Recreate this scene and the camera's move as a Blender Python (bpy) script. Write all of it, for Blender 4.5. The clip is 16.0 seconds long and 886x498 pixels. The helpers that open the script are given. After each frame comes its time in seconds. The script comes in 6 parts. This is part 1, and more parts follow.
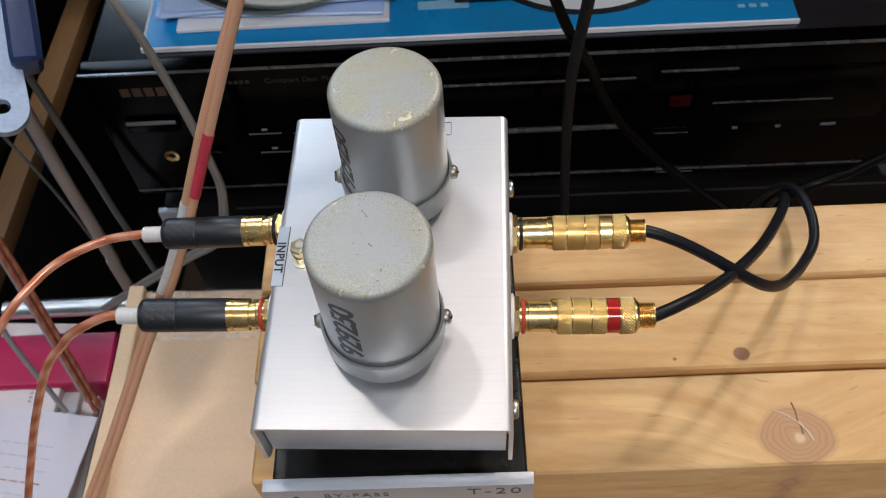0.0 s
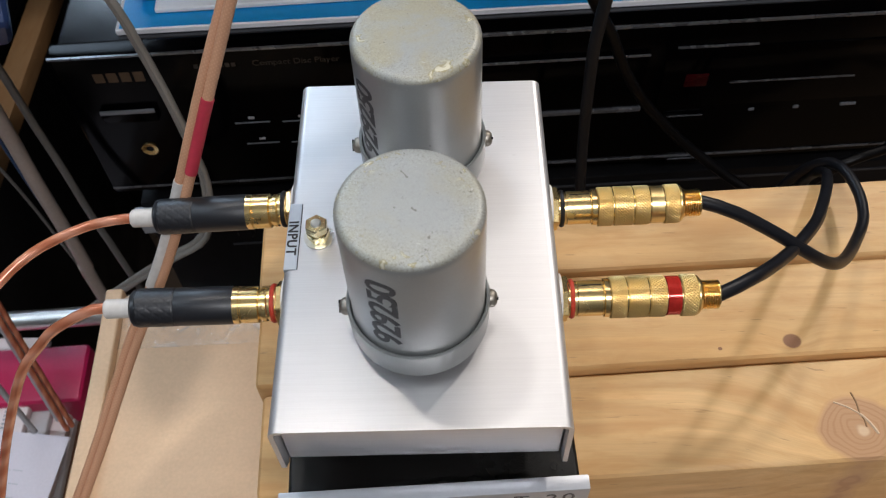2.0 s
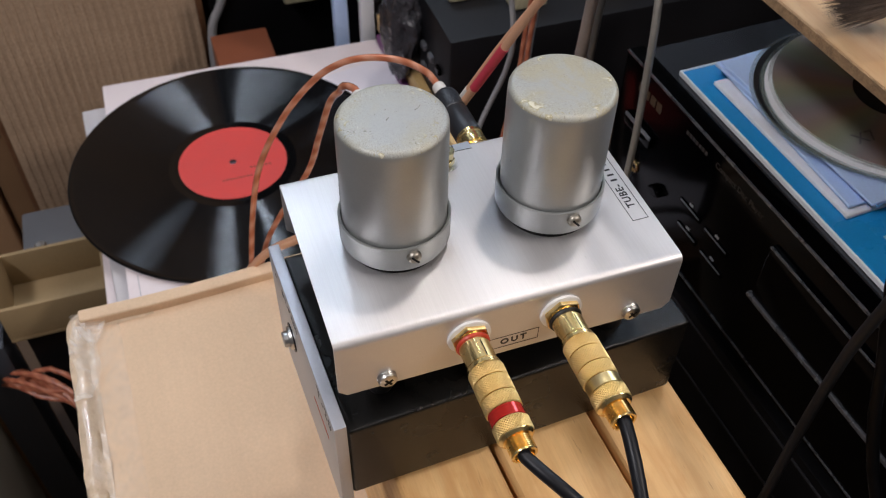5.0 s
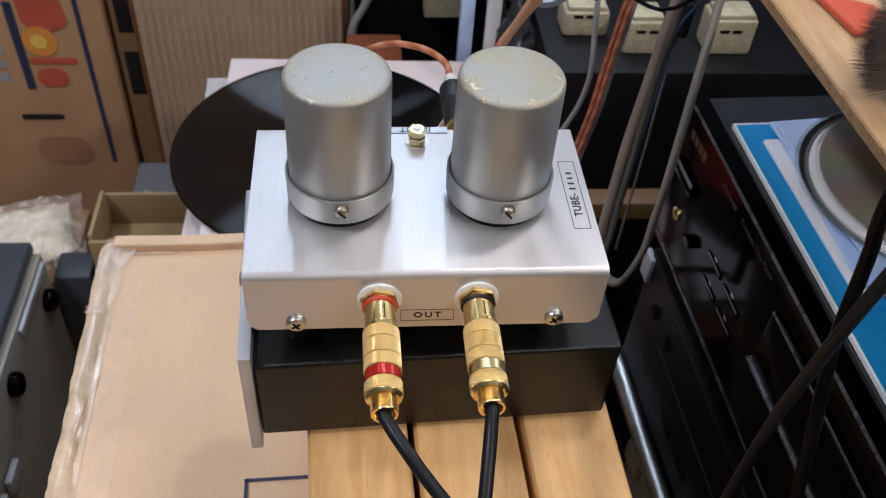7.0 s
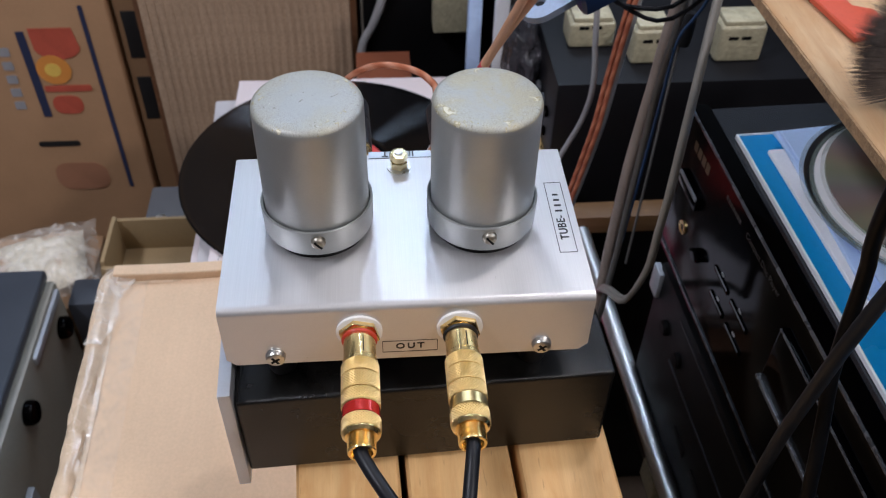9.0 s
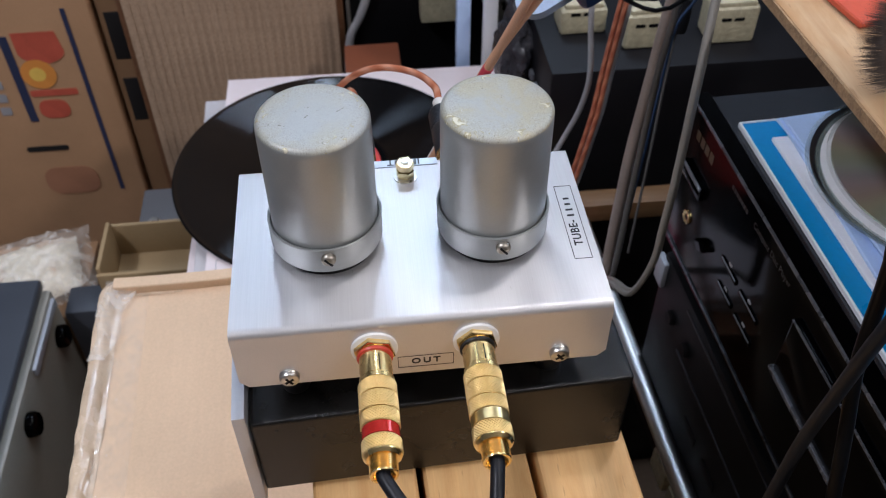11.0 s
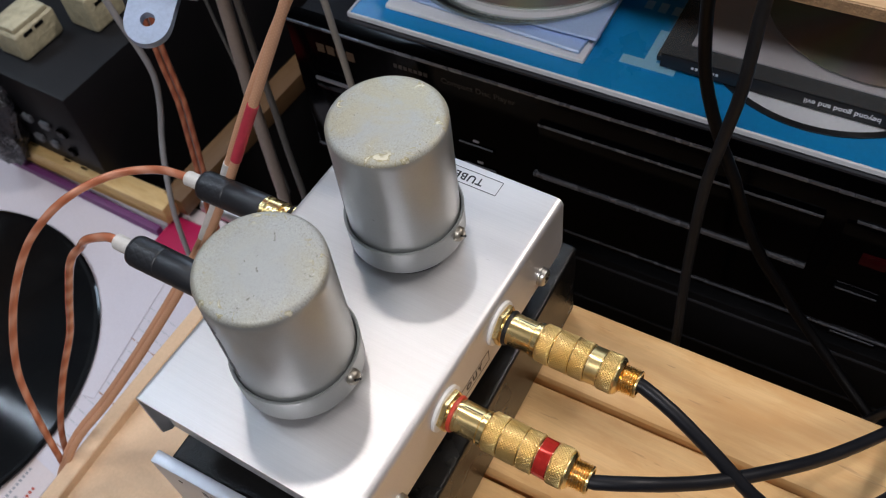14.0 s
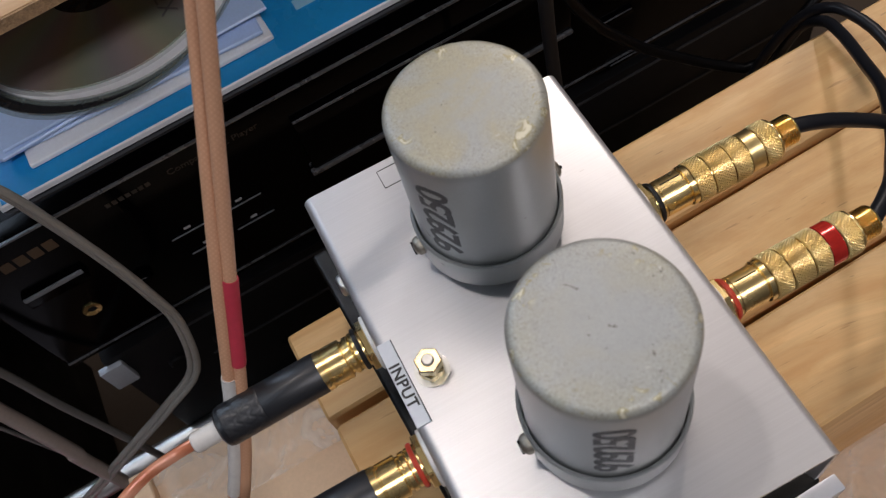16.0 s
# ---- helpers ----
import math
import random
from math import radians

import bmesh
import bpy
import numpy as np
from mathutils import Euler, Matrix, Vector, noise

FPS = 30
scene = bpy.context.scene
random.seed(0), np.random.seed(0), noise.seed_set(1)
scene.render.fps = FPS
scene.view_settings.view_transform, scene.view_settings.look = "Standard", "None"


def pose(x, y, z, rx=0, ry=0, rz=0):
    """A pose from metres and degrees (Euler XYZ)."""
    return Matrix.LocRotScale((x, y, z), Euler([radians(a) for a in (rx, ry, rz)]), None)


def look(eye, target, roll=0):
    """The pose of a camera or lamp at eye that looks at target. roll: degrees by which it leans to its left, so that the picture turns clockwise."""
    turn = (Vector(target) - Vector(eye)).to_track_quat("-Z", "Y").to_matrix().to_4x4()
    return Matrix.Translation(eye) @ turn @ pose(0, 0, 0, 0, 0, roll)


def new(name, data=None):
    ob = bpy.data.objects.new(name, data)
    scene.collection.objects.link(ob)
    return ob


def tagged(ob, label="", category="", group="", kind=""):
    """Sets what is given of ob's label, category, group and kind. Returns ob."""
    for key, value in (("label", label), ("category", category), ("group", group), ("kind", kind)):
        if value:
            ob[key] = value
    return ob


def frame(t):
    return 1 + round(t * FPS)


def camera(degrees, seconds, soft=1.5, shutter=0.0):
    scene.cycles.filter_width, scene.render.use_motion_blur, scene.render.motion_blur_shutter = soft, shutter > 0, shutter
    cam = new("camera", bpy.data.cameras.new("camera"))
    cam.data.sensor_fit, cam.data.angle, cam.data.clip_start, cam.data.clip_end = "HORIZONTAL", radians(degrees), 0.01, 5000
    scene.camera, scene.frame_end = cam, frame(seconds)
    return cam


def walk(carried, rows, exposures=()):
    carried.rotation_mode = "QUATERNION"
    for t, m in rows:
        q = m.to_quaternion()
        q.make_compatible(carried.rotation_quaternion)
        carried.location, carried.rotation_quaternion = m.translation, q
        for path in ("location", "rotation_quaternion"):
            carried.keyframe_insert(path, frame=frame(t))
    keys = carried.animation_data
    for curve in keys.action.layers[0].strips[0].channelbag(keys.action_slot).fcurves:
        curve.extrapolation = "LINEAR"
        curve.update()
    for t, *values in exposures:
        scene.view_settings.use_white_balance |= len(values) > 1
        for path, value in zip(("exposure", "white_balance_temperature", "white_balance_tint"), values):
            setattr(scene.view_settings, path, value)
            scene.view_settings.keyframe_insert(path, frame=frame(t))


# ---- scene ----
cam = camera(52.67, 16.0, 1.1)
cam.data.dof.use_dof, cam.data.dof.focus_distance, cam.data.dof.aperture_fstop = True, 0.26, 36.0  # a phone lens close up: far things turn soft
PATH = [
    (0, 0.02941, -0.14555, 0.29949, 33.572, 2.668, 1.433),
    (0.5, 0.01424, -0.14361, 0.28144, 33.888, 2.375, 1.113),
    (1, 0.00424, -0.13740, 0.26885, 34.203, 1.883, 0.092),
    (1.5, 0.00635, -0.13778, 0.26637, 34.456, 1.707, -0.557),
    (2, 0.00904, -0.13676, 0.26782, 34.494, 1.484, -0.778),
    (2.5, 0.01213, -0.13573, 0.26836, 34.497, 1.406, -0.731),
    (3, 0.02440, -0.13578, 0.26735, 33.070, 0.167, 7.251),
    (3.5, 0.08396, -0.11321, 0.27255, 32.044, 0.050, 33.465),
    (4, 0.12775, -0.10531, 0.28132, 35.521, -0.290, 47.860),
    (4.5, 0.14108, -0.10465, 0.27841, 37.709, -1.222, 55.103),
    (5, 0.18304, -0.07890, 0.27706, 42.699, -1.133, 70.693),
    (5.2, 0.19039, -0.06716, 0.27605, 44.354, -0.201, 75.237),
    (7.3, 0.21633, -0.01696, 0.26982, 44.959, -2.865, 85.752),
    (7.5, 0.21303, -0.01390, 0.27300, 45.294, -2.231, 85.625),
    (8, 0.21185, -0.00883, 0.27090, 45.459, -1.422, 85.496),
    (8.5, 0.21133, -0.00736, 0.26857, 45.544, -1.326, 85.632),
    (9, 0.20788, -0.00670, 0.26825, 45.503, -1.011, 85.639),
    (11.5, 0.19106, -0.01587, 0.27147, 43.690, 1.273, 81.830),
    (12, 0.18214, -0.02201, 0.27381, 41.817, 3.918, 74.459),
    (12.5, 0.17917, -0.03162, 0.27606, 40.500, 3.097, 69.485),
    (13, 0.16557, -0.04708, 0.27598, 38.954, 2.836, 63.254),
    (13.5, 0.10385, -0.08430, 0.27200, 36.400, 2.434, 47.534),
    (14, 0.10596, -0.09563, 0.28107, 36.116, 5.107, 30.972),
    (14.5, 0.07461, -0.09923, 0.27871, 33.891, 5.414, 18.353),
    (15, -0.00505, -0.08262, 0.26179, 31.230, 7.211, -4.764),
    (15.5, 0.00983, -0.08370, 0.26264, 29.762, 8.886, -14.343),
    (16, -0.02893, -0.07473, 0.25637, 27.976, 9.204, -26.721),
]
LIGHT = [(0, 0.03, 6450, 12), (2.5, 0.03, 6500, 11), (3, -0.12, 6500, 12), (3.5, -0.30, 6350, 13), (4, -0.18, 6150, 14), (5, 0.10, 6650, 15), (9, 0.20, 6100, 15), (12.5, 0.23, 6050, 15), (13.5, 0.22, 6250, 14), (14, 0.01, 6500, 13), (14.5, -0.04, 6950, 13), (15, -0.04, 7050, 14), (16, -0.31, 6650, 16)]
walk(cam, [(t, pose(x, y, z, rx, ry, rz)) for t, x, y, z, rx, ry, rz in PATH], LIGHT)

# ---- world and lamps ----
world = bpy.data.worlds.new("room_air")
scene.world = world
world.use_nodes = True
bg = world.node_tree.nodes["Background"]
bg.inputs[0].default_value = (0.9, 0.95, 1.0, 1)
bg.inputs[1].default_value = 0.02


def area_lamp(name, eye, target, sx, sy, watts, colour):
    data = bpy.data.lights.new(name, "AREA")
    data.shape, data.size, data.size_y, data.energy, data.color = "RECTANGLE", sx, sy, watts, colour
    ob = new(name, data)
    ob.matrix_world = look(eye, target)
    return ob


# added soft light with no known source, for the sheen on the lid
area_lamp("lid_sheen_fill", (0.15, 0.60, 1.66), (0.15, 0.60, 0.0), 0.42, 0.26, 2.3, (1.0, 0.94, 0.88))
area_lamp("ceiling_lamp_corner", (1.18, 1.42, 1.66), (0.10, 0.0, 0.0), 0.14, 0.14, 18.0, (1.0, 0.93, 0.86))
area_lamp("ceiling_lamp_bulb", (-0.372, 0.405, 1.66), (-0.372, 0.405, 0.0), 0.09, 0.09, 5.3, (1.0, 0.95, 0.90))
area_lamp("ceiling_lamp_aisle", (1.25, 0.10, 1.66), (1.25, 0.10, 0.0), 0.06, 0.9, 3.0, (1.0, 0.94, 0.87))
area_lamp("ceiling_lamp_room", (-1.52, 0.17, 1.66), (-1.52, 0.17, 0.0), 0.7, 0.05, 5.0, (0.70, 0.85, 1.0))
area_lamp("ceiling_lamp_room", (-1.52, -0.13, 1.66), (-1.52, -0.13, 0.0), 0.7, 0.05, 5.0, (0.70, 0.85, 1.0))
# unseen bluish source behind the record's blue streaks, its kind unknown
area_lamp("blue_side_source", (-1.50, -0.78, 1.66), (-1.50, -0.78, 0.0), 0.35, 0.30, 2.6, (0.62, 0.80, 1.0))
# added fill from the camera's side, brightens faces turned to the front
area_lamp("front_fill", (0.3, -1.1, 1.66), (0.3, -1.1, 0.0), 0.9, 0.25, 25, (0.95, 0.96, 1.0))
scene.view_settings.exposure = 0.0


# ---- materials ----
class Nodes:
    """A short hand for building one node material."""

    def __init__(self, name):
        self.mat = bpy.data.materials.new(name)
        self.mat.use_nodes = True
        self.tree = self.mat.node_tree
        self.bsdf = self.tree.nodes["Principled BSDF"]

    def node(self, kind, operation="", use_clamp=False, data_type="", blend_type="", direction_type="", axis="", mode=""):
        n = self.tree.nodes.new(kind)
        if operation:
            n.operation = operation
        if use_clamp:
            n.use_clamp = True
        if data_type:
            n.data_type = data_type
        if blend_type:
            n.blend_type = blend_type
        if direction_type:
            n.direction_type = direction_type
        if axis:
            n.axis = axis
        if mode:
            n.mode = mode
        return n

    def link(self, a, b):
        self.tree.links.new(a, b)

    def put(self, key, v):
        self.bsdf.inputs[key].default_value = v

    def coord(self, which="Object", scale=(1, 1, 1)):
        c, m = self.node("ShaderNodeTexCoord"), self.node("ShaderNodeMapping")
        m.inputs["Scale"].default_value = scale
        self.link(c.outputs[which], m.inputs[0])
        return m.outputs[0]

    def noise(self, vec, scale, detail=4, rough=0.55, distort=0.0):
        n = self.node("ShaderNodeTexNoise")
        n.inputs["Scale"].default_value, n.inputs["Detail"].default_value = scale, detail
        n.inputs["Roughness"].default_value, n.inputs["Distortion"].default_value = rough, distort
        self.link(vec, n.inputs["Vector"])
        return n.outputs["Fac"]

    def ramp(self, fac, stops):
        r = self.node("ShaderNodeValToRGB")
        el = r.color_ramp.elements
        while len(el) < len(stops):
            el.new(0.5)
        for e, (p, c) in zip(el, stops):
            e.position, e.color = p, (*c, 1) if len(c) == 3 else c
        self.link(fac, r.inputs[0])
        return r.outputs[0]

    def math(self, op, a, b=0.0, clamp=False):
        m = self.node("ShaderNodeMath", operation=op, use_clamp=clamp)
        for sock, v in zip(m.inputs, (a, b)):
            if isinstance(v, (int, float)):
                sock.default_value = v
            else:
                self.link(v, sock)
        return m.outputs[0]

    def mix(self, fac, a, b, blend="MIX"):
        m = self.node("ShaderNodeMix", data_type="RGBA", blend_type=blend)
        for sock, v in ((m.inputs[0], fac), (m.inputs[6], a), (m.inputs[7], b)):
            if isinstance(v, (int, float)):
                sock.default_value = v
            elif isinstance(v, tuple):
                sock.default_value = (*v, 1)
            else:
                self.link(v, sock)
        return m.outputs[2]

    def bump(self, height, strength, distance):
        b = self.node("ShaderNodeBump")
        b.inputs["Strength"].default_value, b.inputs["Distance"].default_value = strength, distance
        self.link(height, b.inputs["Height"])
        self.link(b.outputs[0], self.bsdf.inputs["Normal"])


def grey(v):
    return (v, v, v)


def surf(name, colour, rough=0.5, metal=0.0, var=0.18, big=12, fine=350, bump=0.25, depth=0.0002, spec=0.5, coat=0.0):
    """Paint, plastic, paper or metal: blotches and grain, uneven gloss and a fine relief."""
    n = Nodes(name)
    v = n.coord()
    a, b = n.noise(v, big, 5), n.noise(v, fine, 3)
    k = n.math("ADD", n.math("MULTIPLY", a, 0.6), n.math("MULTIPLY", b, 0.4))
    lo, hi = tuple(c * (1 - var) for c in colour), tuple(min(1, c * (1 + var)) for c in colour)
    n.link(n.ramp(k, [(0.3, lo), (0.7, hi)]), n.bsdf.inputs["Base Color"])
    n.link(n.ramp(a, [(0.3, grey(max(0.02, rough - 0.08))), (0.7, grey(min(1, rough + 0.08)))]), n.bsdf.inputs["Roughness"])
    n.put("Metallic", metal)
    n.put("Specular IOR Level", spec)
    n.put("Coat Weight", coat)
    if bump:
        n.bump(b, bump, depth)
    return n.mat


def stained(name, colour, spot):
    """Pale soft padding with a few large stains."""
    n = Nodes(name)
    v = n.coord()
    wide, fine = n.noise(v, 26, 4, 0.5, 0.6), n.noise(v, 300, 4)
    c = n.ramp(fine, [(0.3, tuple(x * 0.85 for x in colour)), (0.7, tuple(min(1, x * 1.15) for x in colour))])
    n.link(n.mix(n.ramp(wide, [(0.56, grey(0)), (0.66, grey(0.9))]), c, spot), n.bsdf.inputs["Base Color"])
    n.put("Roughness", 0.55)
    n.bump(fine, 0.4, 0.0008)
    return n.mat


def brushed_aluminium(name):
    """Fine scratches run along x; the gloss is drawn out across them."""
    n = Nodes(name)
    fine = n.noise(n.coord("Object", (45, 3600, 3600)), 1.0, 3, 0.6)
    broad = n.noise(n.coord("Object", (14, 520, 520)), 1.0, 3, 0.55)
    smear = n.noise(n.coord(), 34, 5)
    k = n.math("ADD", n.math("MULTIPLY", fine, 0.85), n.math("MULTIPLY", broad, 0.15))
    c = n.ramp(k, [(0.30, (0.595, 0.588, 0.592)), (0.70, (0.645, 0.638, 0.642))])
    nick = n.ramp(n.noise(n.coord("Object", (150, 700, 700)), 1.0, 2, 0.5), [(0.21, grey(0.5)), (0.245, grey(0))])
    c = n.mix(nick, c, (0.42, 0.41, 0.40))
    spot = n.ramp(n.noise(n.coord(), 210, 2, 0.5), [(0.165, grey(0.8)), (0.19, grey(0))])
    n.link(n.mix(spot, c, (0.20, 0.19, 0.17)), n.bsdf.inputs["Base Color"])
    n.link(n.ramp(smear, [(0.3, grey(0.38)), (0.75, grey(0.46))]), n.bsdf.inputs["Roughness"])
    n.put("Metallic", 0.80)
    n.put("Anisotropic", 0.4)
    n.put("Anisotropic Rotation", 0.0)
    tangent = n.node("ShaderNodeTangent", direction_type="UV_MAP")
    n.link(tangent.outputs[0], n.bsdf.inputs["Tangent"])
    n.bump(fine, 0.04, 0.00004)
    return n.mat


def can_paint(name, worn=1.0, patina=0.0):
    """Matt silver-grey paint with fine pits, chips, olive flakes on a worn granular rim and a few scuffs."""
    n = Nodes(name)
    here = n.coord()
    info, shift = n.node("ShaderNodeObjectInfo"), n.node("ShaderNodeVectorMath", operation="ADD")
    n.link(here, shift.inputs[0])
    n.link(info.outputs["Random"], shift.inputs[1])
    v = shift.outputs[0]
    blotch, speck, grain = n.noise(v, 70, 5), n.noise(v, 900, 3, 0.7), n.noise(v, 1900, 3)
    base = n.ramp(n.math("ADD", n.math("MULTIPLY", blotch, 0.7), n.math("MULTIPLY", grain, 0.3)), [(0.32, (0.335, 0.350, 0.345)), (0.68, (0.385, 0.400, 0.394))])
    geo = n.node("ShaderNodeNewGeometry")
    sep, at = n.node("ShaderNodeSeparateXYZ"), n.node("ShaderNodeSeparateXYZ")
    n.link(geo.outputs["Normal"], sep.inputs[0])
    n.link(here, at.inputs[0])
    top = n.math("MULTIPLY", n.math("GREATER_THAN", sep.outputs[2], 0.25), worn)
    far = n.math("MULTIPLY", n.math("SQRT", n.math("ADD", n.math("MULTIPLY", at.outputs[0], at.outputs[0]), n.math("MULTIPLY", at.outputs[1], at.outputs[1]))), 60)
    ring = n.math("MULTIPLY", n.ramp(far, [(0.45, grey(0.15)), (0.86, grey(1))]), top)
    stain = n.math("MULTIPLY", n.ramp(n.noise(v, 75, 5, 0.65, 0.8), [(0.44, grey(0)), (0.64, grey(0.5))]), ring)
    c = n.mix(stain, base, (0.36, 0.345, 0.235))
    film = n.math("MULTIPLY", n.ramp(n.noise(v, 95, 5, 0.6, 0.5), [(0.38, grey(0.12)), (0.60, grey(1))]), n.math("MULTIPLY", top, patina))
    c = n.mix(film, c, (0.39, 0.362, 0.262))
    # fine grain over the whole top, thicker towards the rim, with scattered dark chips
    much = n.math("MULTIPLY", n.ramp(far, [(0.40, grey(0.25)), (0.90, grey(1))]), top)
    fine = n.noise(v, 2600, 4, 0.7)
    c = n.mix(n.math("MULTIPLY", n.ramp(fine, [(0.36, grey(0.7)), (0.47, grey(0))]), much), c, (0.19, 0.185, 0.16))
    c = n.mix(n.math("MULTIPLY", n.ramp(fine, [(0.56, grey(0)), (0.66, grey(0.4))]), much), c, (0.62, 0.61, 0.57))
    chips = n.math("MULTIPLY", n.ramp(n.noise(v, 420, 3, 0.6, 0.5), [(0.285, grey(1)), (0.315, grey(0))]), top)
    c = n.mix(n.math("MULTIPLY", chips, 0.8), c, (0.13, 0.125, 0.10))
    # olive flakes with bare cores near the rim
    rim = n.math("MULTIPLY", n.ramp(far, [(0.66, grey(0)), (0.80, grey(1))]), top)
    flake = n.noise(v, 230, 4, 0.62, 0.7)
    c = n.mix(n.math("MULTIPLY", n.ramp(flake, [(0.60, grey(0)), (0.625, grey(0.85))]), rim), c, (0.30, 0.26, 0.12))
    c = n.mix(n.math("MULTIPLY", n.ramp(flake, [(0.635, grey(0)), (0.66, grey(0.9))]), rim), c, (0.66, 0.63, 0.50))
    # rare dark pits, and pale scuffs on the side
    c = n.mix(n.math("MULTIPLY", n.ramp(n.noise(v, 170, 2, 0.4), [(0.205, grey(1)), (0.225, grey(0))]), 0.8), c, (0.12, 0.12, 0.11))
    scuff = n.ramp(n.noise(n.coord("Object", (260, 260, 90)), 1.0, 3, 0.6, 0.6), [(0.72, grey(0)), (0.755, grey(0.6))])
    c = n.mix(n.math("MULTIPLY", scuff, worn), c, (0.60, 0.59, 0.56))
    n.link(c, n.bsdf.inputs["Base Color"])
    n.link(n.math("ADD", n.ramp(blotch, [(0.3, grey(0.33)), (0.7, grey(0.40))]), n.math("MULTIPLY", top, 0.12)), n.bsdf.inputs["Roughness"])
    n.link(n.math("SUBTRACT", 0.55, n.math("MULTIPLY", top, 0.22)), n.bsdf.inputs["Metallic"])
    relief = n.math("ADD", n.math("MULTIPLY", fine, n.math("MULTIPLY", much, 0.9)), n.math("MULTIPLY", flake, n.math("MULTIPLY", rim, 1.6)))
    n.bump(n.math("ADD", relief, n.math("ADD", n.math("MULTIPLY", speck, 0.10), n.math("MULTIPLY", grain, 0.25))), 0.3, 0.00013)
    return n.mat


def pine(name, tint=(0.60, 0.385, 0.185), knots=(), seed=0.0):
    """Softwood with grain along x; knots: (x, y, radius) in the plank's own axes."""
    n = Nodes(name)
    tc = n.node("ShaderNodeTexCoord")
    obj = tc.outputs["Object"]
    vec = obj
    masks = []
    for kx, ky, r in knots:
        d = n.node("ShaderNodeVectorMath", operation="DISTANCE")
        flat = n.node("ShaderNodeVectorMath", operation="MULTIPLY")
        n.link(obj, flat.inputs[0])
        flat.inputs[1].default_value = (0.86, 1, 0)
        wob = n.node("ShaderNodeVectorMath", operation="ADD")
        nz = n.node("ShaderNodeTexNoise")
        nz.inputs["Scale"].default_value = 90
        n.link(obj, nz.inputs["Vector"])
        sc = n.node("ShaderNodeVectorMath", operation="SCALE")
        n.link(nz.outputs["Color"], sc.inputs[0])
        sc.inputs["Scale"].default_value = r * 0.35
        n.link(flat.outputs[0], wob.inputs[0])
        n.link(sc.outputs[0], wob.inputs[1])
        n.link(wob.outputs[0], d.inputs[0])
        d.inputs[1].default_value = (kx * 0.86 + r * 0.17, ky + r * 0.17, r * 0.17)
        masks.append((d.outputs["Value"], r))
    # the grain swings round the knots
    bend = None
    for dist, r in masks:
        g = n.math("POWER", 2.718, n.math("MULTIPLY", n.math("MULTIPLY", dist, dist), -1 / (2.2 * r) ** 2))
        g = n.math("MULTIPLY", g, r * 1.3)
        bend = g if bend is None else n.math("ADD", bend, g)
    if bend is not None:
        comb = n.node("ShaderNodeCombineXYZ")
        n.link(bend, comb.inputs[1])
        add = n.node("ShaderNodeVectorMath", operation="ADD")
        n.link(obj, add.inputs[0])
        n.link(comb.outputs[0], add.inputs[1])
        vec = add.outputs[0]

    def stretched(sx, sy):
        m = n.node("ShaderNodeMapping")
        m.inputs["Scale"].default_value, m.inputs["Location"].default_value = (sx, sy, sy), (seed, seed * 1.7, seed * 0.6)
        n.link(vec, m.inputs[0])
        return m.outputs[0]

    bands = n.noise(stretched(6, 105), 1.0, 3, 0.5, 0.9)
    fibre = n.noise(stretched(60, 1600), 1.0, 3, 0.6)
    fleck = n.noise(stretched(60, 420), 1.0, 2, 0.5)
    patch = n.noise(stretched(14, 30), 1.0, 5)
    dark, light = tuple(c * k for c, k in zip(tint, (0.83, 0.75, 0.67))), tuple(min(1, c * 1.15) for c in tint)
    c = n.ramp(bands, [(0.30, dark), (0.52, tint), (0.72, light)])
    c = n.mix(n.math("MULTIPLY", n.ramp(fibre, [(0.35, grey(1)), (0.6, grey(0))]), 0.16), c, tuple(v * 0.62 for v in tint))
    c = n.mix(n.math("MULTIPLY", n.ramp(fleck, [(0.23, grey(1)), (0.30, grey(0))]), 0.6), c, (0.30, 0.16, 0.07))
    c = n.mix(n.math("MULTIPLY", n.ramp(patch, [(0.42, grey(0)), (0.66, grey(1))]), 0.55), c, tuple(v * k for v, k in zip(tint, (0.90, 0.78, 0.62))))
    mottle = n.noise(stretched(45, 160), 1.0, 4, 0.6, 0.4)
    c = n.mix(n.math("MULTIPLY", n.ramp(mottle, [(0.44, grey(0)), (0.66, grey(1))]), 0.5), c, tuple(v * k for v, k in zip(tint, (0.80, 0.66, 0.50))))
    dash = n.noise(stretched(95, 800), 1.0, 2, 0.5)
    c = n.mix(n.math("MULTIPLY", n.ramp(dash, [(0.24, grey(1)), (0.30, grey(0))]), 0.55), c, (0.34, 0.19, 0.08))
    for dist, r in masks:
        inside = n.ramp(n.math("DIVIDE", dist, r), [(0.82, grey(1)), (1.0, grey(0))])
        rings = n.math("SINE", n.math("MULTIPLY", dist, 6.283 / (r * 0.13)))
        kc = n.ramp(rings, [(0.0, (0.46, 0.26, 0.13)), (1.0, (0.415, 0.222, 0.105))]) if r > 0.006 else n.ramp(rings, [(0.0, (0.27, 0.13, 0.065)), (1.0, (0.20, 0.09, 0.045))])
        heart = n.ramp(n.math("DIVIDE", dist, r), [(0.10, grey(1)), (0.2, grey(0))])
        if r > 0.006:
            kc = n.mix(heart, kc, (0.60, 0.42, 0.26))
        halo = n.ramp(n.math("DIVIDE", dist, r), [(0.9, grey(0.5)), (1.7, grey(0))])
        c = n.mix(halo, c, tuple(v * k for v, k in zip(tint, (1.05, 0.98, 0.85))))
        c = n.mix(inside, c, kc)
    n.link(c, n.bsdf.inputs["Base Color"])
    n.link(n.ramp(patch, [(0.3, grey(0.42)), (0.7, grey(0.58))]), n.bsdf.inputs["Roughness"])
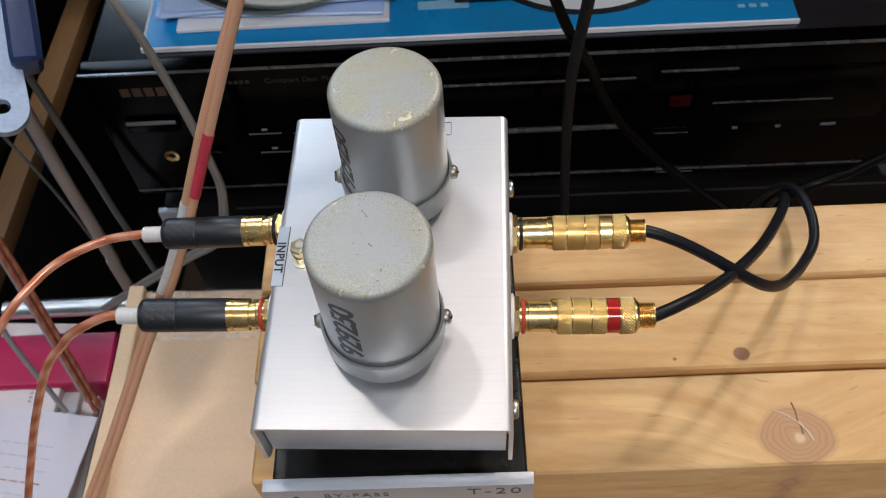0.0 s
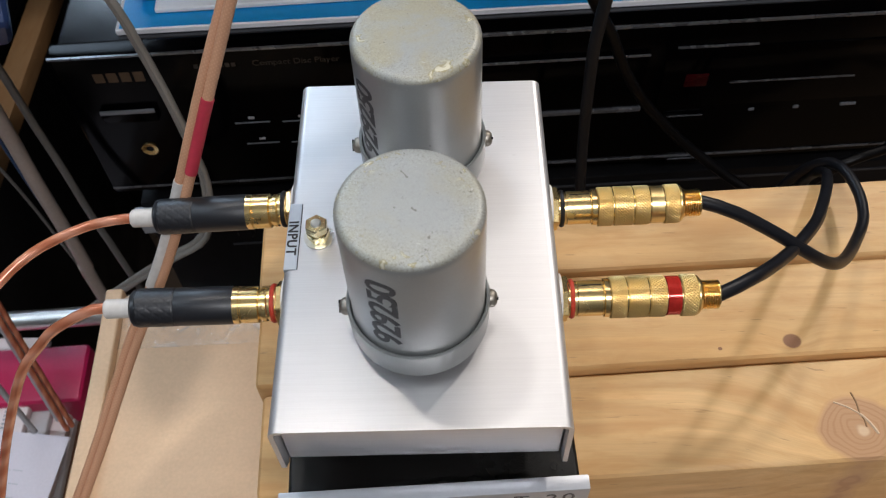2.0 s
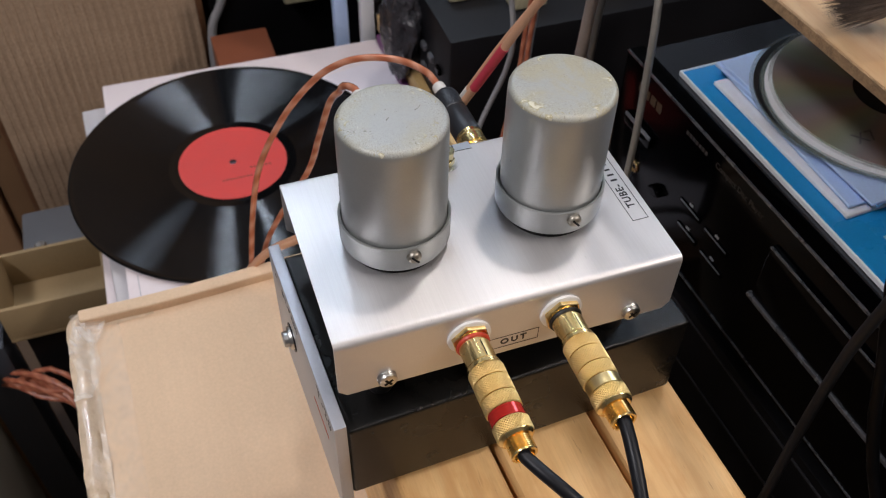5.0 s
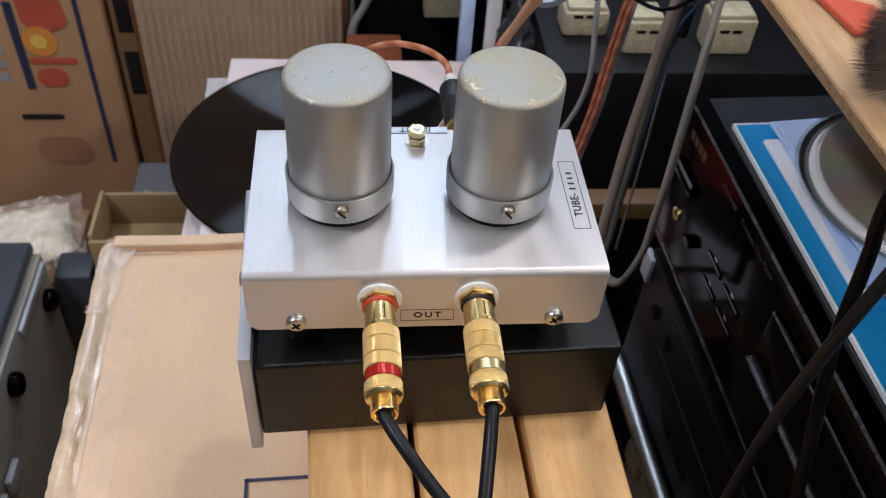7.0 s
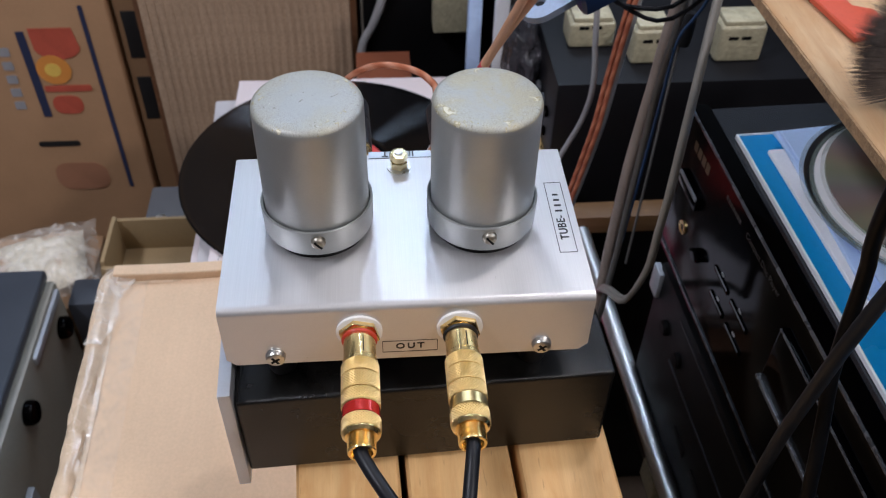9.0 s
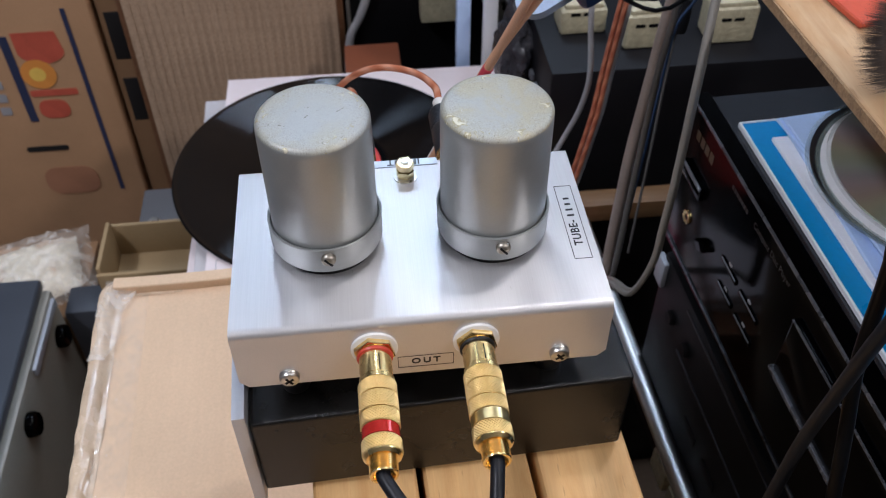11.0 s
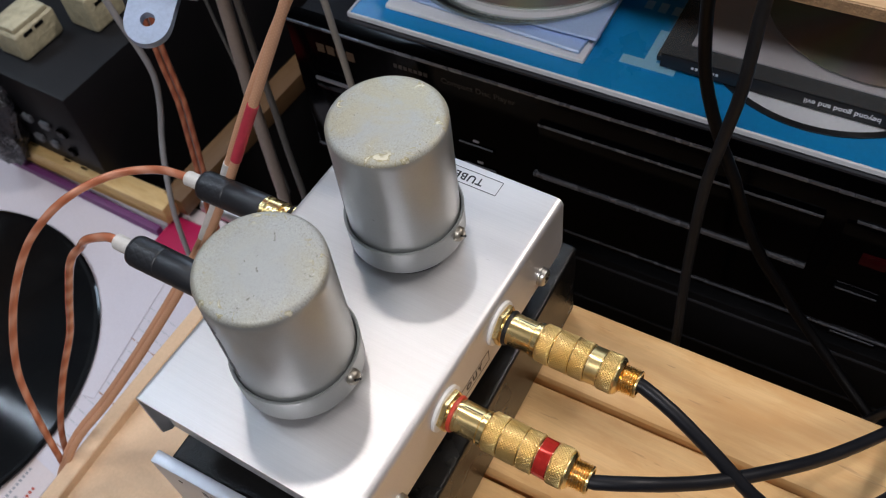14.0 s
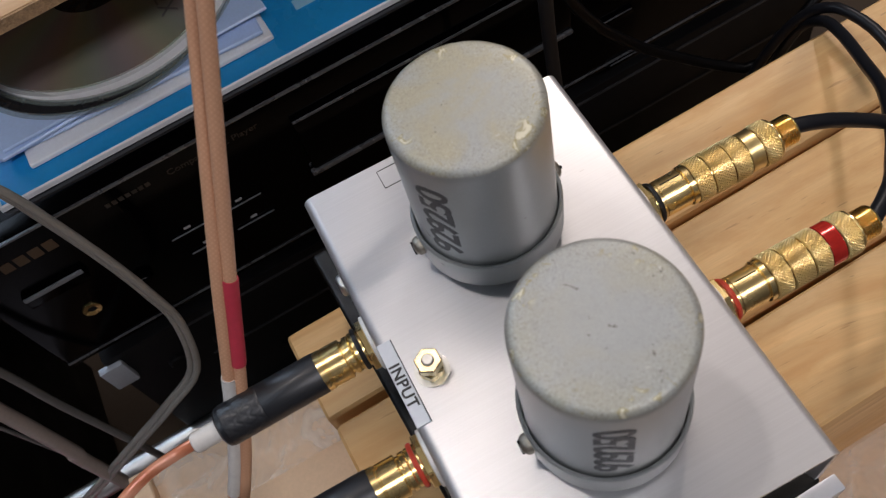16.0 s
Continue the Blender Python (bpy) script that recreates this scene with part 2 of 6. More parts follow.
    n.put("Specular IOR Level", 0.4)
    n.bump(n.math("ADD", n.math("MULTIPLY", bands, 0.5), fibre), 0.18, 0.0003)
    return n.mat


def cardboard(name, colour):
    n = Nodes(name)
    v = n.coord()
    flute = n.noise(n.coord("Object", (8, 240, 240)), 1.0, 2)
    blotch, fibre = n.noise(v, 14, 5), n.noise(v, 700, 4)
    k = n.math("ADD", n.math("MULTIPLY", blotch, 0.55), n.math("MULTIPLY", fibre, 0.45))
    c = n.ramp(k, [(0.3, tuple(x * 0.88 for x in colour)), (0.7, tuple(x * 1.08 for x in colour))])
    c = n.mix(n.math("MULTIPLY", n.ramp(flute, [(0.3, grey(1)), (0.6, grey(0))]), 0.08), c, tuple(x * 0.7 for x in colour))
    n.link(c, n.bsdf.inputs["Base Color"])
    n.put("Roughness", 0.7)
    n.put("Specular IOR Level", 0.25)
    n.bump(n.math("ADD", flute, n.math("MULTIPLY", fibre, 0.4)), 0.12, 0.0003)
    return n.mat


def clear_film(name, tint=(0.95, 0.93, 0.9), cover=0.16, rough=0.08, creased=True):
    """Clear packing tape: mostly see-through, wrinkled and shiny."""
    n = Nodes(name)
    clear, mixer = n.node("ShaderNodeBsdfTransparent"), n.node("ShaderNodeMixShader")
    out = n.tree.nodes["Material Output"]
    v = n.coord()
    n.put("Base Color", (*tint, 1))
    n.put("Roughness", rough)
    if creased:
        wr = n.noise(v, 55, 3, 0.5, 1.5)
        n.link(n.math("MULTIPLY", n.ramp(wr, [(0.40, grey(0.25)), (0.70, grey(1))]), cover * 1.6), mixer.inputs[0])
        n.bump(wr, 0.6, 0.004)
    else:
        mixer.inputs[0].default_value = cover
    n.link(clear.outputs[0], mixer.inputs[1])
    n.link(n.bsdf.outputs[0], mixer.inputs[2])
    n.link(mixer.outputs[0], out.inputs[0])
    return n.mat


def cord(name, colours, turns, lead, rough=0.35, metal=0.0, relief=0.5, fine=0.0):
    """A round cable: stripes wind round it. UV holds metres along it and the share of a turn."""
    n = Nodes(name)
    uv = n.node("ShaderNodeTexCoord").outputs["UV"]
    sep = n.node("ShaderNodeSeparateXYZ")
    n.link(uv, sep.inputs[0])
    phase = n.math("ADD", n.math("MULTIPLY", sep.outputs[0], 6.283 / lead), n.math("MULTIPLY", sep.outputs[1], 6.283 * turns))
    w = n.math("ADD", n.math("MULTIPLY", n.math("SINE", phase), 0.5), 0.5)
    nz = n.noise(n.coord(), 160, 4)
    k = n.math("ADD", n.math("MULTIPLY", w, 0.62), n.math("MULTIPLY", nz, 0.38))
    if fine:
        back = n.math("SUBTRACT", n.math("MULTIPLY", sep.outputs[0], 6.283 / lead), n.math("MULTIPLY", sep.outputs[1], 6.283 * turns))
        w = n.math("MULTIPLY", w, n.math("ADD", n.math("MULTIPLY", n.math("SINE", back), 0.5), 0.5))
        k = n.math("ADD", n.math("MULTIPLY", w, 0.6), n.math("MULTIPLY", nz, 0.4))
    n.link(n.ramp(k, [(0.2, colours[0]), (0.5, colours[1]), (0.8, colours[2])]), n.bsdf.inputs["Base Color"])
    n.put("Roughness", rough)
    n.put("Metallic", metal)
    n.bump(w, relief, 0.0004)
    return n.mat


def vinyl(name):
    """Record grooves: their walls tilt the surface in and out along the radius, far finer than the eye can part."""
    n = Nodes(name)
    v = n.coord()
    flat = n.node("ShaderNodeVectorMath", operation="MULTIPLY")
    n.link(v, flat.inputs[0])
    flat.inputs[1].default_value = (1, 1, 0)
    ln, unit = n.node("ShaderNodeVectorMath", operation="LENGTH"), n.node("ShaderNodeVectorMath", operation="NORMALIZE")
    n.link(flat.outputs[0], ln.inputs[0])
    n.link(flat.outputs[0], unit.inputs[0])
    wall = n.node("ShaderNodeTexWhiteNoise")
    wall.noise_dimensions = "1D"
    n.link(n.math("MULTIPLY", ln.outputs["Value"], 90000), wall.inputs["W"])
    tilt = n.math("MULTIPLY", n.math("SUBTRACT", wall.outputs["Value"], 0.5), 0.62)
    grooved = n.math("LESS_THAN", n.math("ABSOLUTE", n.math("SUBTRACT", ln.outputs["Value"], 0.0955)), 0.0400)
    lean = n.node("ShaderNodeVectorMath", operation="SCALE")
    n.link(unit.outputs[0], lean.inputs[0])
    n.link(n.math("MULTIPLY", tilt, grooved), lean.inputs["Scale"])
    geo, add, norm = n.node("ShaderNodeNewGeometry"), n.node("ShaderNodeVectorMath", operation="ADD"), n.node("ShaderNodeVectorMath", operation="NORMALIZE")
    n.link(geo.outputs["Normal"], add.inputs[0])
    n.link(lean.outputs[0], add.inputs[1])
    n.link(add.outputs[0], norm.inputs[0])
    n.link(norm.outputs[0], n.bsdf.inputs["Normal"])
    n.put("Base Color", (0.002, 0.002, 0.0024, 1))
    n.put("Roughness", 0.07)
    n.put("Specular IOR Level", 0.5)
    return n.mat


def disc_silver(name):
    """A compact disc: bright metal under clear lacquer, faint rainbow glints painted in colour."""
    n = Nodes(name)
    v = n.coord()
    sep = n.node("ShaderNodeSeparateXYZ")
    n.link(v, sep.inputs[0])
    ang = n.math("ARCTAN2", sep.outputs[1], sep.outputs[0])
    hue = n.math("FRACT", n.math("MULTIPLY", ang, 1.4))
    hsv = n.node("ShaderNodeCombineColor", mode="HSV")
    n.link(hue, hsv.inputs[0])
    hsv.inputs[1].default_value, hsv.inputs[2].default_value = 0.65, 0.6
    n.link(n.mix(0.20, (0.60, 0.57, 0.47), hsv.outputs[0]), n.bsdf.inputs["Base Color"])
    n.put("Metallic", 0.7)
    n.put("Roughness", 0.24)
    n.put("Anisotropic", 0.9)
    n.put("Anisotropic Rotation", 0.25)
    n.link(n.node("ShaderNodeTangent", direction_type="RADIAL", axis="Z").outputs[0], n.bsdf.inputs["Tangent"])
    return n.mat


def grille_cloth(name):
    n = Nodes(name)
    rib = n.noise(n.coord("Object", (150, 150, 1.5)), 1.0, 1)
    weave = n.noise(n.coord("Object", (260, 260, 420)), 1.0, 2)
    wide = n.noise(n.coord(), 9, 4)
    k = n.math("ADD", n.math("MULTIPLY", rib, 0.22), n.math("ADD", n.math("MULTIPLY", weave, 0.48), n.math("MULTIPLY", wide, 0.3)))
    n.link(n.ramp(k, [(0.3, (0.25, 0.165, 0.105)), (0.7, (0.52, 0.37, 0.25))]), n.bsdf.inputs["Base Color"])
    n.put("Roughness", 0.9)
    n.bump(n.math("ADD", rib, weave), 0.4, 0.001)
    return n.mat


ALU = brushed_aluminium("brushed_aluminium")
CAN = can_paint("aged_silver_paint", 1.0, 0.35)
CAN_OLD = can_paint("yellowed_silver_paint", 1.0, 0.95)
CAN_COLLAR = can_paint("grey_collar_paint", 0.0)
GOLD = surf("gold_plate", (0.88, 0.66, 0.30), 0.25, 1.0, 0.08, 80, 900, 0.06, 0.0001)
GOLD_KNURL = surf("gold_plate_matt", (0.86, 0.65, 0.30), 0.32, 1.0, 0.06, 80, 900, 0.04, 0.0001)
STEEL = surf("zinc_steel", (0.60, 0.59, 0.56), 0.32, 1.0, 0.15, 120, 900, 0.15, 0.0001)
TIN = surf("pale_tin", (0.36, 0.385, 0.42), 0.42, 0.3, 0.15, 50, 700, 0.1)
DIM_EDGE = surf("dim_trim_strip", (0.045, 0.046, 0.052), 0.4, 0.4, 0.4, 50, 900, 0.05)
DULL_STEEL = surf("old_nickel", (0.36, 0.33, 0.28), 0.45, 1.0, 0.3, 300, 1200, 0.3, 0.0001)
CHROME = surf("satin_steel_tube", (0.68, 0.67, 0.65), 0.36, 1.0, 0.10, 20, 300, 0.03, 0.0001)
BLACK_CRINKLE = surf("black_crinkle_paint", (0.0055, 0.0052, 0.0048), 0.24, 0.0, 0.3, 40, 1900, 0.6, 0.0003, 0.34)
PANEL_SILVER = surf("satin_silver_panel", (0.50, 0.52, 0.56), 0.42, 0.7, 0.05, 20, 900, 0.08, 0.0001)
PANEL_INK = surf("grey_panel_ink", (0.07, 0.072, 0.08), 0.5, 0.0, 0.3, 300, 2000, 0.0)
RUBBER = surf("black_rubber", (0.007, 0.007, 0.008), 0.48, 0.0, 0.25, 60, 700, 0.15, 0.0001, 0.45)
BLACK_SHELL = surf("black_anodised_shell", (0.009, 0.010, 0.013), 0.42, 0.0, 0.2, 60, 900, 0.1, 0.0001, 0.6)
BLACK_PLASTIC = surf("black_gloss_plastic", (0.0006, 0.0006, 0.0008), 0.12, 0.0, 0.3, 15, 500, 0.02, 0.0001, 0.06)
BLACK_METAL = surf("black_painted_steel", (0.014, 0.0155, 0.020), 0.2, 0.0, 0.25, 20, 700, 0.03, 0.0001, 1.0)
# doubles as the blackness of gaps and unlit background
DARK_VOID = surf("dark_plastic_and_shade", (0.004, 0.004, 0.0046), 0.5, 0.0, 0.3, 20, 500, 0.1, 0.0002, 0.15)
WHITE_NYLON = surf("white_nylon", (0.78, 0.77, 0.74), 0.45, 0.0, 0.05, 90, 900, 0.05, 0.0001)
WHITE_TAPE = surf("silvery_white_label_tape", (0.46, 0.50, 0.55), 0.36, 0.6, 0.04, 60, 900, 0.05, 0.0001)
INK = surf("black_ink", (0.012, 0.012, 0.013), 0.5, 0.0, 0.2, 300, 2000, 0.0)
WORN_INK = surf("worn_grey_ink", (0.045, 0.047, 0.05), 0.5, 0.0, 0.5, 900, 3000, 0.0)
RED_RING = surf("red_rubber_ring", (0.50, 0.050, 0.025), 0.42, 0.0, 0.15, 200, 900, 0.05, 0.0001)
RED_FOIL = surf("red_lacquer_band", (0.50, 0.028, 0.02), 0.14, 0.35, 0.2, 200, 900, 0.05, 0.0001)
RED_SHRINK = surf("red_heat_shrink", (0.45, 0.035, 0.06), 0.42, 0.0, 0.15, 60, 700, 0.1, 0.0001)
WHITE_SHRINK = surf("grey_white_heat_shrink", (0.55, 0.53, 0.50), 0.4, 0.0, 0.12, 90, 700, 0.1, 0.0001)
COPPER_CORD = cord("copper_strands_in_clear_sleeve", ((0.50, 0.165, 0.085), (0.60, 0.23, 0.13), (0.70, 0.32, 0.205)), 1.0, 0.0135, 0.17, 0.3, 0.1)
BRAID_CORD = cord("tan_woven_sleeve", ((0.52, 0.275, 0.16), (0.555, 0.30, 0.178), (0.59, 0.33, 0.205)), 8.0, 0.0013, 0.5, 0.0, 0.12, 1.0)
RUST_CORD = cord("rust_red_twisted_wire", ((0.30, 0.085, 0.045), (0.37, 0.115, 0.06), (0.43, 0.155, 0.085)), 1.0, 0.012, 0.4, 0.0, 0.25)
GREY_BLACK_CORD = surf("dark_grey_cord_jacket", (0.009, 0.009, 0.010), 0.5, 0.0, 0.2, 50, 600, 0.12, 0.0002, 0.22)
DIM_CORD = surf("dim_grey_cable_jacket", (0.085, 0.082, 0.078), 0.42, 0.0, 0.15, 40, 600, 0.1, 0.0001)
BLACK_CORD = surf("black_cable_jacket", (0.0075, 0.008, 0.0105), 0.40, 0.0, 0.2, 50, 600, 0.12, 0.0002, 0.25)
DARK_CORD = surf("matt_black_cord_jacket", (0.0018, 0.0018, 0.0022), 0.36, 0.0, 0.2, 50, 600, 0.12, 0.0002, 0.12)
BRASS = surf("pale_brass", (0.86, 0.72, 0.42), 0.22, 1.0, 0.1, 120, 900, 0.06, 0.0001)
PAD = stained("stained_cream_padding", (0.55, 0.50, 0.40), (0.32, 0.17, 0.08))
BAG = surf("dark_grey_plastic_film", (0.030, 0.030, 0.036), 0.16, 0.0, 0.4, 40, 120, 0.9, 0.006, 0.6)
AMP_GREY = surf("dark_case_paint", (0.007, 0.007, 0.0085), 0.45, 0.0, 0.2, 14, 500, 0.15, 0.0002, 0.2)
TRAY = cardboard("olive_brown_card", (0.30, 0.215, 0.115))
GREY_CORD = surf("grey_cable_jacket", (0.21, 0.20, 0.18), 0.42, 0.0, 0.15, 40, 600, 0.1, 0.0001)
MAUVE_CORD = surf("mauve_grey_conduit", (0.26, 0.215, 0.19), 0.4, 0.0, 0.15, 30, 500, 0.1, 0.0001)
PALE_CORD = surf("pale_grey_wire", (0.30, 0.30, 0.31), 0.45, 0.0, 0.12, 40, 600, 0.1, 0.0001)
BLUE_CORD = surf("blue_wire", (0.012, 0.035, 0.085), 0.45, 0.0, 0.12, 40, 600, 0.1, 0.0001)
CARD = cardboard("brown_cardboard", (0.66, 0.475, 0.315))
CARD_EDGE = cardboard("pale_cardboard_edge", (0.62, 0.46, 0.31))
CARD_DARK = cardboard("dark_cardboard", (0.27, 0.155, 0.08))
TAPE = clear_film("clear_packing_tape", (0.93, 0.88, 0.80), 0.10, 0.12)
TAPE_THICK = clear_film("crumpled_packing_tape", (0.86, 0.79, 0.70), 0.30, 0.10)
BLUE_BOARD = surf("printed_blue_card", (0.008, 0.27, 0.60), 0.32, 0.0, 0.10, 14, 500, 0.03, 0.0001)
PALE_PRINT = surf("pale_blue_print", (0.28, 0.55, 0.72), 0.35, 0.0, 0.06, 30, 500, 0.0)
PAPER = surf("white_paper", (0.80, 0.81, 0.83), 0.6, 0.0, 0.06, 14, 700, 0.08)
PAPER_GREY = surf("greyish_printed_paper", (0.47, 0.45, 0.46), 0.6, 0.0, 0.08, 14, 700, 0.08)
PAPER_BLUE = surf("pale_blue_paper_sleeve", (0.46, 0.61, 0.88), 0.3, 0.0, 0.08, 12, 700, 0.08)
PAPER_LILAC = surf("lilac_white_paper", (0.63, 0.59, 0.64), 0.55, 0.0, 0.08, 12, 700, 0.08)
SLEEVE = surf("pinkish_white_record_sleeve", (0.66, 0.58, 0.58), 0.55, 0.0, 0.06, 7, 500, 0.08)
MAGENTA = surf("magenta_plastic", (0.42, 0.012, 0.075), 0.35, 0.0, 0.12, 20, 500, 0.05)
PURPLE = surf("purple_card", (0.13, 0.03, 0.13), 0.5, 0.0, 0.12, 20, 500, 0.05)
VINYL = vinyl("black_record_vinyl")
RED_LABEL = surf("red_record_label", (0.60, 0.045, 0.035), 0.5, 0.0, 0.08, 40, 600, 0.05)
DISC = disc_silver("compact_disc_silver")
CLEAR = clear_film("clear_plastic_rim", (0.35, 0.43, 0.41), 0.22, 0.06, False)
CASE_COVER = clear_film("clear_case_plastic", (0.8, 0.85, 0.85), 0.035, 0.05, False)
RIM_TAPE = surf("glossy_taped_card_edge", (0.60, 0.46, 0.32), 0.26, 0.0, 0.2, 45, 130, 0.6, 0.0016, 0.6, 0.7)
SMOKE = surf("smoky_case_plastic", (0.02, 0.02, 0.022), 0.15, 0.0, 0.2, 20, 500, 0.02)
BLUE_PAINT = surf("chipped_blue_paint", (0.010, 0.026, 0.085), 0.38, 0.1, 0.3, 60, 500, 0.15)
GALV = surf("galvanised_plate", (0.30, 0.37, 0.50), 0.5, 0.3, 0.18, 50, 700, 0.15)
PINE_OLD = pine("old_pine_batten", (0.15, 0.085, 0.038), (), 3.0)
PINE_YELLOW = pine("yellow_pine_batten", (0.62, 0.43, 0.19), (), 7.0)
SHELF_PLY = pine("shelf_board", (0.55, 0.37, 0.21), (), 5.0)
SHELF_EDGE = surf("rough_chipboard_edge", (0.34, 0.215, 0.115), 0.85, 0.0, 0.45, 300, 1300, 0.9, 0.0008)
OLIVE = surf("olive_grey_paint", (0.24, 0.23, 0.195), 0.42, 0.0, 0.15, 14, 500, 0.15)
SLATE = surf("slate_blue_paint", (0.036, 0.041, 0.052), 0.4, 0.0, 0.15, 14, 500, 0.15)
DARK_GREY = surf("dark_grey_paint", (0.007, 0.007, 0.008), 0.5, 0.0, 0.2, 14, 500, 0.15, 0.0002, 0.3)
MID_GREY = surf("mid_grey_paint", (0.10, 0.105, 0.115), 0.45, 0.0, 0.15, 14, 500, 0.15)
CREAM = surf("cream_ceramic", (0.40, 0.365, 0.25), 0.42, 0.0, 0.28, 110, 260, 0.6, 0.002)
GRILLE = grille_cloth("ribbed_speaker_cloth")
CABINET = pine("dark_wood_cabinet", (0.17, 0.085, 0.045), (), 9.0)
RED_WOOD = surf("red_brown_wood", (0.22, 0.07, 0.035), 0.5, 0.0, 0.15, 20, 400, 0.1)
PRINT_RED = surf("red_print", (0.46, 0.085, 0.05), 0.6, 0.0, 0.2, 40, 500, 0.0)
DARK_RED = surf("dark_red_print", (0.10, 0.012, 0.012), 0.5, 0.0, 0.2, 40, 500, 0.0)
FAINT_PRINT = surf("faint_grey_print", (0.46, 0.46, 0.49), 0.5, 0.0, 0.1, 50, 900, 0.0)
PRINT_ORANGE = surf("orange_print", (0.66, 0.26, 0.05), 0.6, 0.0, 0.1, 20, 500, 0.0)
PRINT_YELLOW = surf("yellow_print", (0.75, 0.50, 0.10), 0.6, 0.0, 0.1, 20, 500, 0.0)
PRINT_BLUE = surf("navy_print", (0.022, 0.030, 0.075), 0.6, 0.0, 0.1, 20, 500, 0.0)
PRINT_BROWN = surf("faded_brown_print", (0.34, 0.16, 0.09), 0.6, 0.0, 0.15, 20, 500, 0.0)
PRINT_GREY = surf("grey_print", (0.30, 0.30, 0.32), 0.5, 0.0, 0.1, 50, 900, 0.0)
PRINT_TAN = surf("tan_print", (0.075, 0.048, 0.028), 0.5, 0.0, 0.2, 50, 900, 0.0, 0.0001, 0.2)
DIM_PRINT = surf("dim_brown_print", (0.016, 0.012, 0.009), 0.4, 0.0, 0.2, 50, 900, 0.0)
# reflections on glossy edges, put into the colour; the second also colours small marks
EDGE_SHINE = surf("edge_highlight_strip", (0.15, 0.155, 0.17), 0.28, 0.6, 0.4, 50, 900, 0.05)
KEY_SHINE_MARK = surf("pale_key_shine_and_mark", (0.16, 0.17, 0.19), 0.35, 0.2, 0.2, 50, 900, 0.05)
RED_LAMP = surf("dark_red_window", (0.022, 0.001, 0.002), 0.2, 0.0, 0.1, 50, 900, 0.0, 0.0001, 0.2)
RED_PLASTIC = surf("orange_red_plastic", (0.55, 0.09, 0.045), 0.4, 0.0, 0.1, 40, 600, 0.05)
BRISTLE = surf("dark_grey_bristle", (0.13, 0.108, 0.098), 0.6, 0.0, 0.7, 200, 2000, 0.0)
WALL = surf("grey_plaster", (0.13, 0.13, 0.13), 0.85, 0.0, 0.06, 3, 200, 0.2, 0.001)
CEILING = surf("white_ceiling_paint", (0.40, 0.40, 0.41), 0.9, 0.0, 0.04, 3, 200, 0.15, 0.001)


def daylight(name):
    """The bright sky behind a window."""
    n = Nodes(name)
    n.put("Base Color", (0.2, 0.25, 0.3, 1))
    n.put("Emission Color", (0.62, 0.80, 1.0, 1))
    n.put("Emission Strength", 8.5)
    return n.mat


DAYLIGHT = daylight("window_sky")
FLOOR = surf("brown_floor_sheet", (0.12, 0.085, 0.06), 0.55, 0.0, 0.2, 5, 200, 0.15, 0.001)


# ---- shaping helpers ----
WORLD = {}


def thing(name, base, label, category, group="", kind=""):
    """An Empty at the base of a thing, which carries its parts."""
    ob = new(name)
    ob.empty_display_size = 0.01
    ob.location = base
    WORLD[ob] = Matrix.Translation(base)
    return tagged(ob, label, category, group, kind)


def mesh_of(name, bm, material, smooth):
    data = bpy.data.meshes.new(name)
    bmesh.ops.recalc_face_normals(bm, faces=bm.faces[:])
    bm.to_mesh(data)
    bm.free()
    data.materials.append(material)
    if smooth:
        data.shade_smooth()
        data.set_sharp_from_angle(angle=radians(smooth))
    return data


def part(name, bm, material, parent, label="", smooth=35):
    """Links a bmesh, given in world places, as one part under a thing or a part."""
    low = Vector([sum(v.co[i] for v in bm.verts) / max(1, len(bm.verts)) for i in range(3)])
    bm.transform(Matrix.Translation(-low))
    ob = new(name, mesh_of(name, bm, material, smooth))
    ob.parent = parent
    ob.location = WORLD[parent].inverted() @ low
    WORLD[ob] = Matrix.Translation(low)
    return tagged(ob, label)


def solo(name, bm, material, label, category, group="", kind="", smooth=35):
    """A thing that is one mesh."""
    low = Vector([sum(v.co[i] for v in bm.verts) / max(1, len(bm.verts)) for i in range(2)] + [min(v.co.z for v in bm.verts)])
    bm.transform(Matrix.Translation(-low))
    ob = new(name, mesh_of(name, bm, material, smooth))
    ob.location = low
    WORLD[ob] = Matrix.Translation(low)
    return tagged(ob, label, category, group, kind)


def box(size, at, turn=None, bevel=0.0, steps=2, bm=None):
    """A box of that size about its middle, turned by a 4x4 about it, with rounded edges."""
    one = bmesh.new()
    bmesh.ops.create_cube(one, size=1.0)
    bmesh.ops.scale(one, vec=size, verts=one.verts)
    if bevel:
        bmesh.ops.bevel(one, geom=one.edges[:], offset=bevel, segments=steps, profile=0.6, affect="EDGES")
    one.transform(Matrix.Translation(at) @ (turn or Matrix()))
    return join(one, bm)


def span(a, b, bevel=0.0, steps=2, bm=None):
    """A box between two corners."""
    return box([abs(q - p) for p, q in zip(a, b)], [(p + q) / 2 for p, q in zip(a, b)], None, bevel, steps, bm)


def join(one, bm):
    if bm is None:
        return one
    data = bpy.data.meshes.new("join")
    one.to_mesh(data)
    one.free()
    bm.from_mesh(data)
    bpy.data.meshes.remove(data)
    return bm


def axis_turn(way):
    """Turns z into the given way."""
    return Vector((0, 0, 1)).rotation_difference(Vector(way).normalized()).to_matrix().to_4x4()


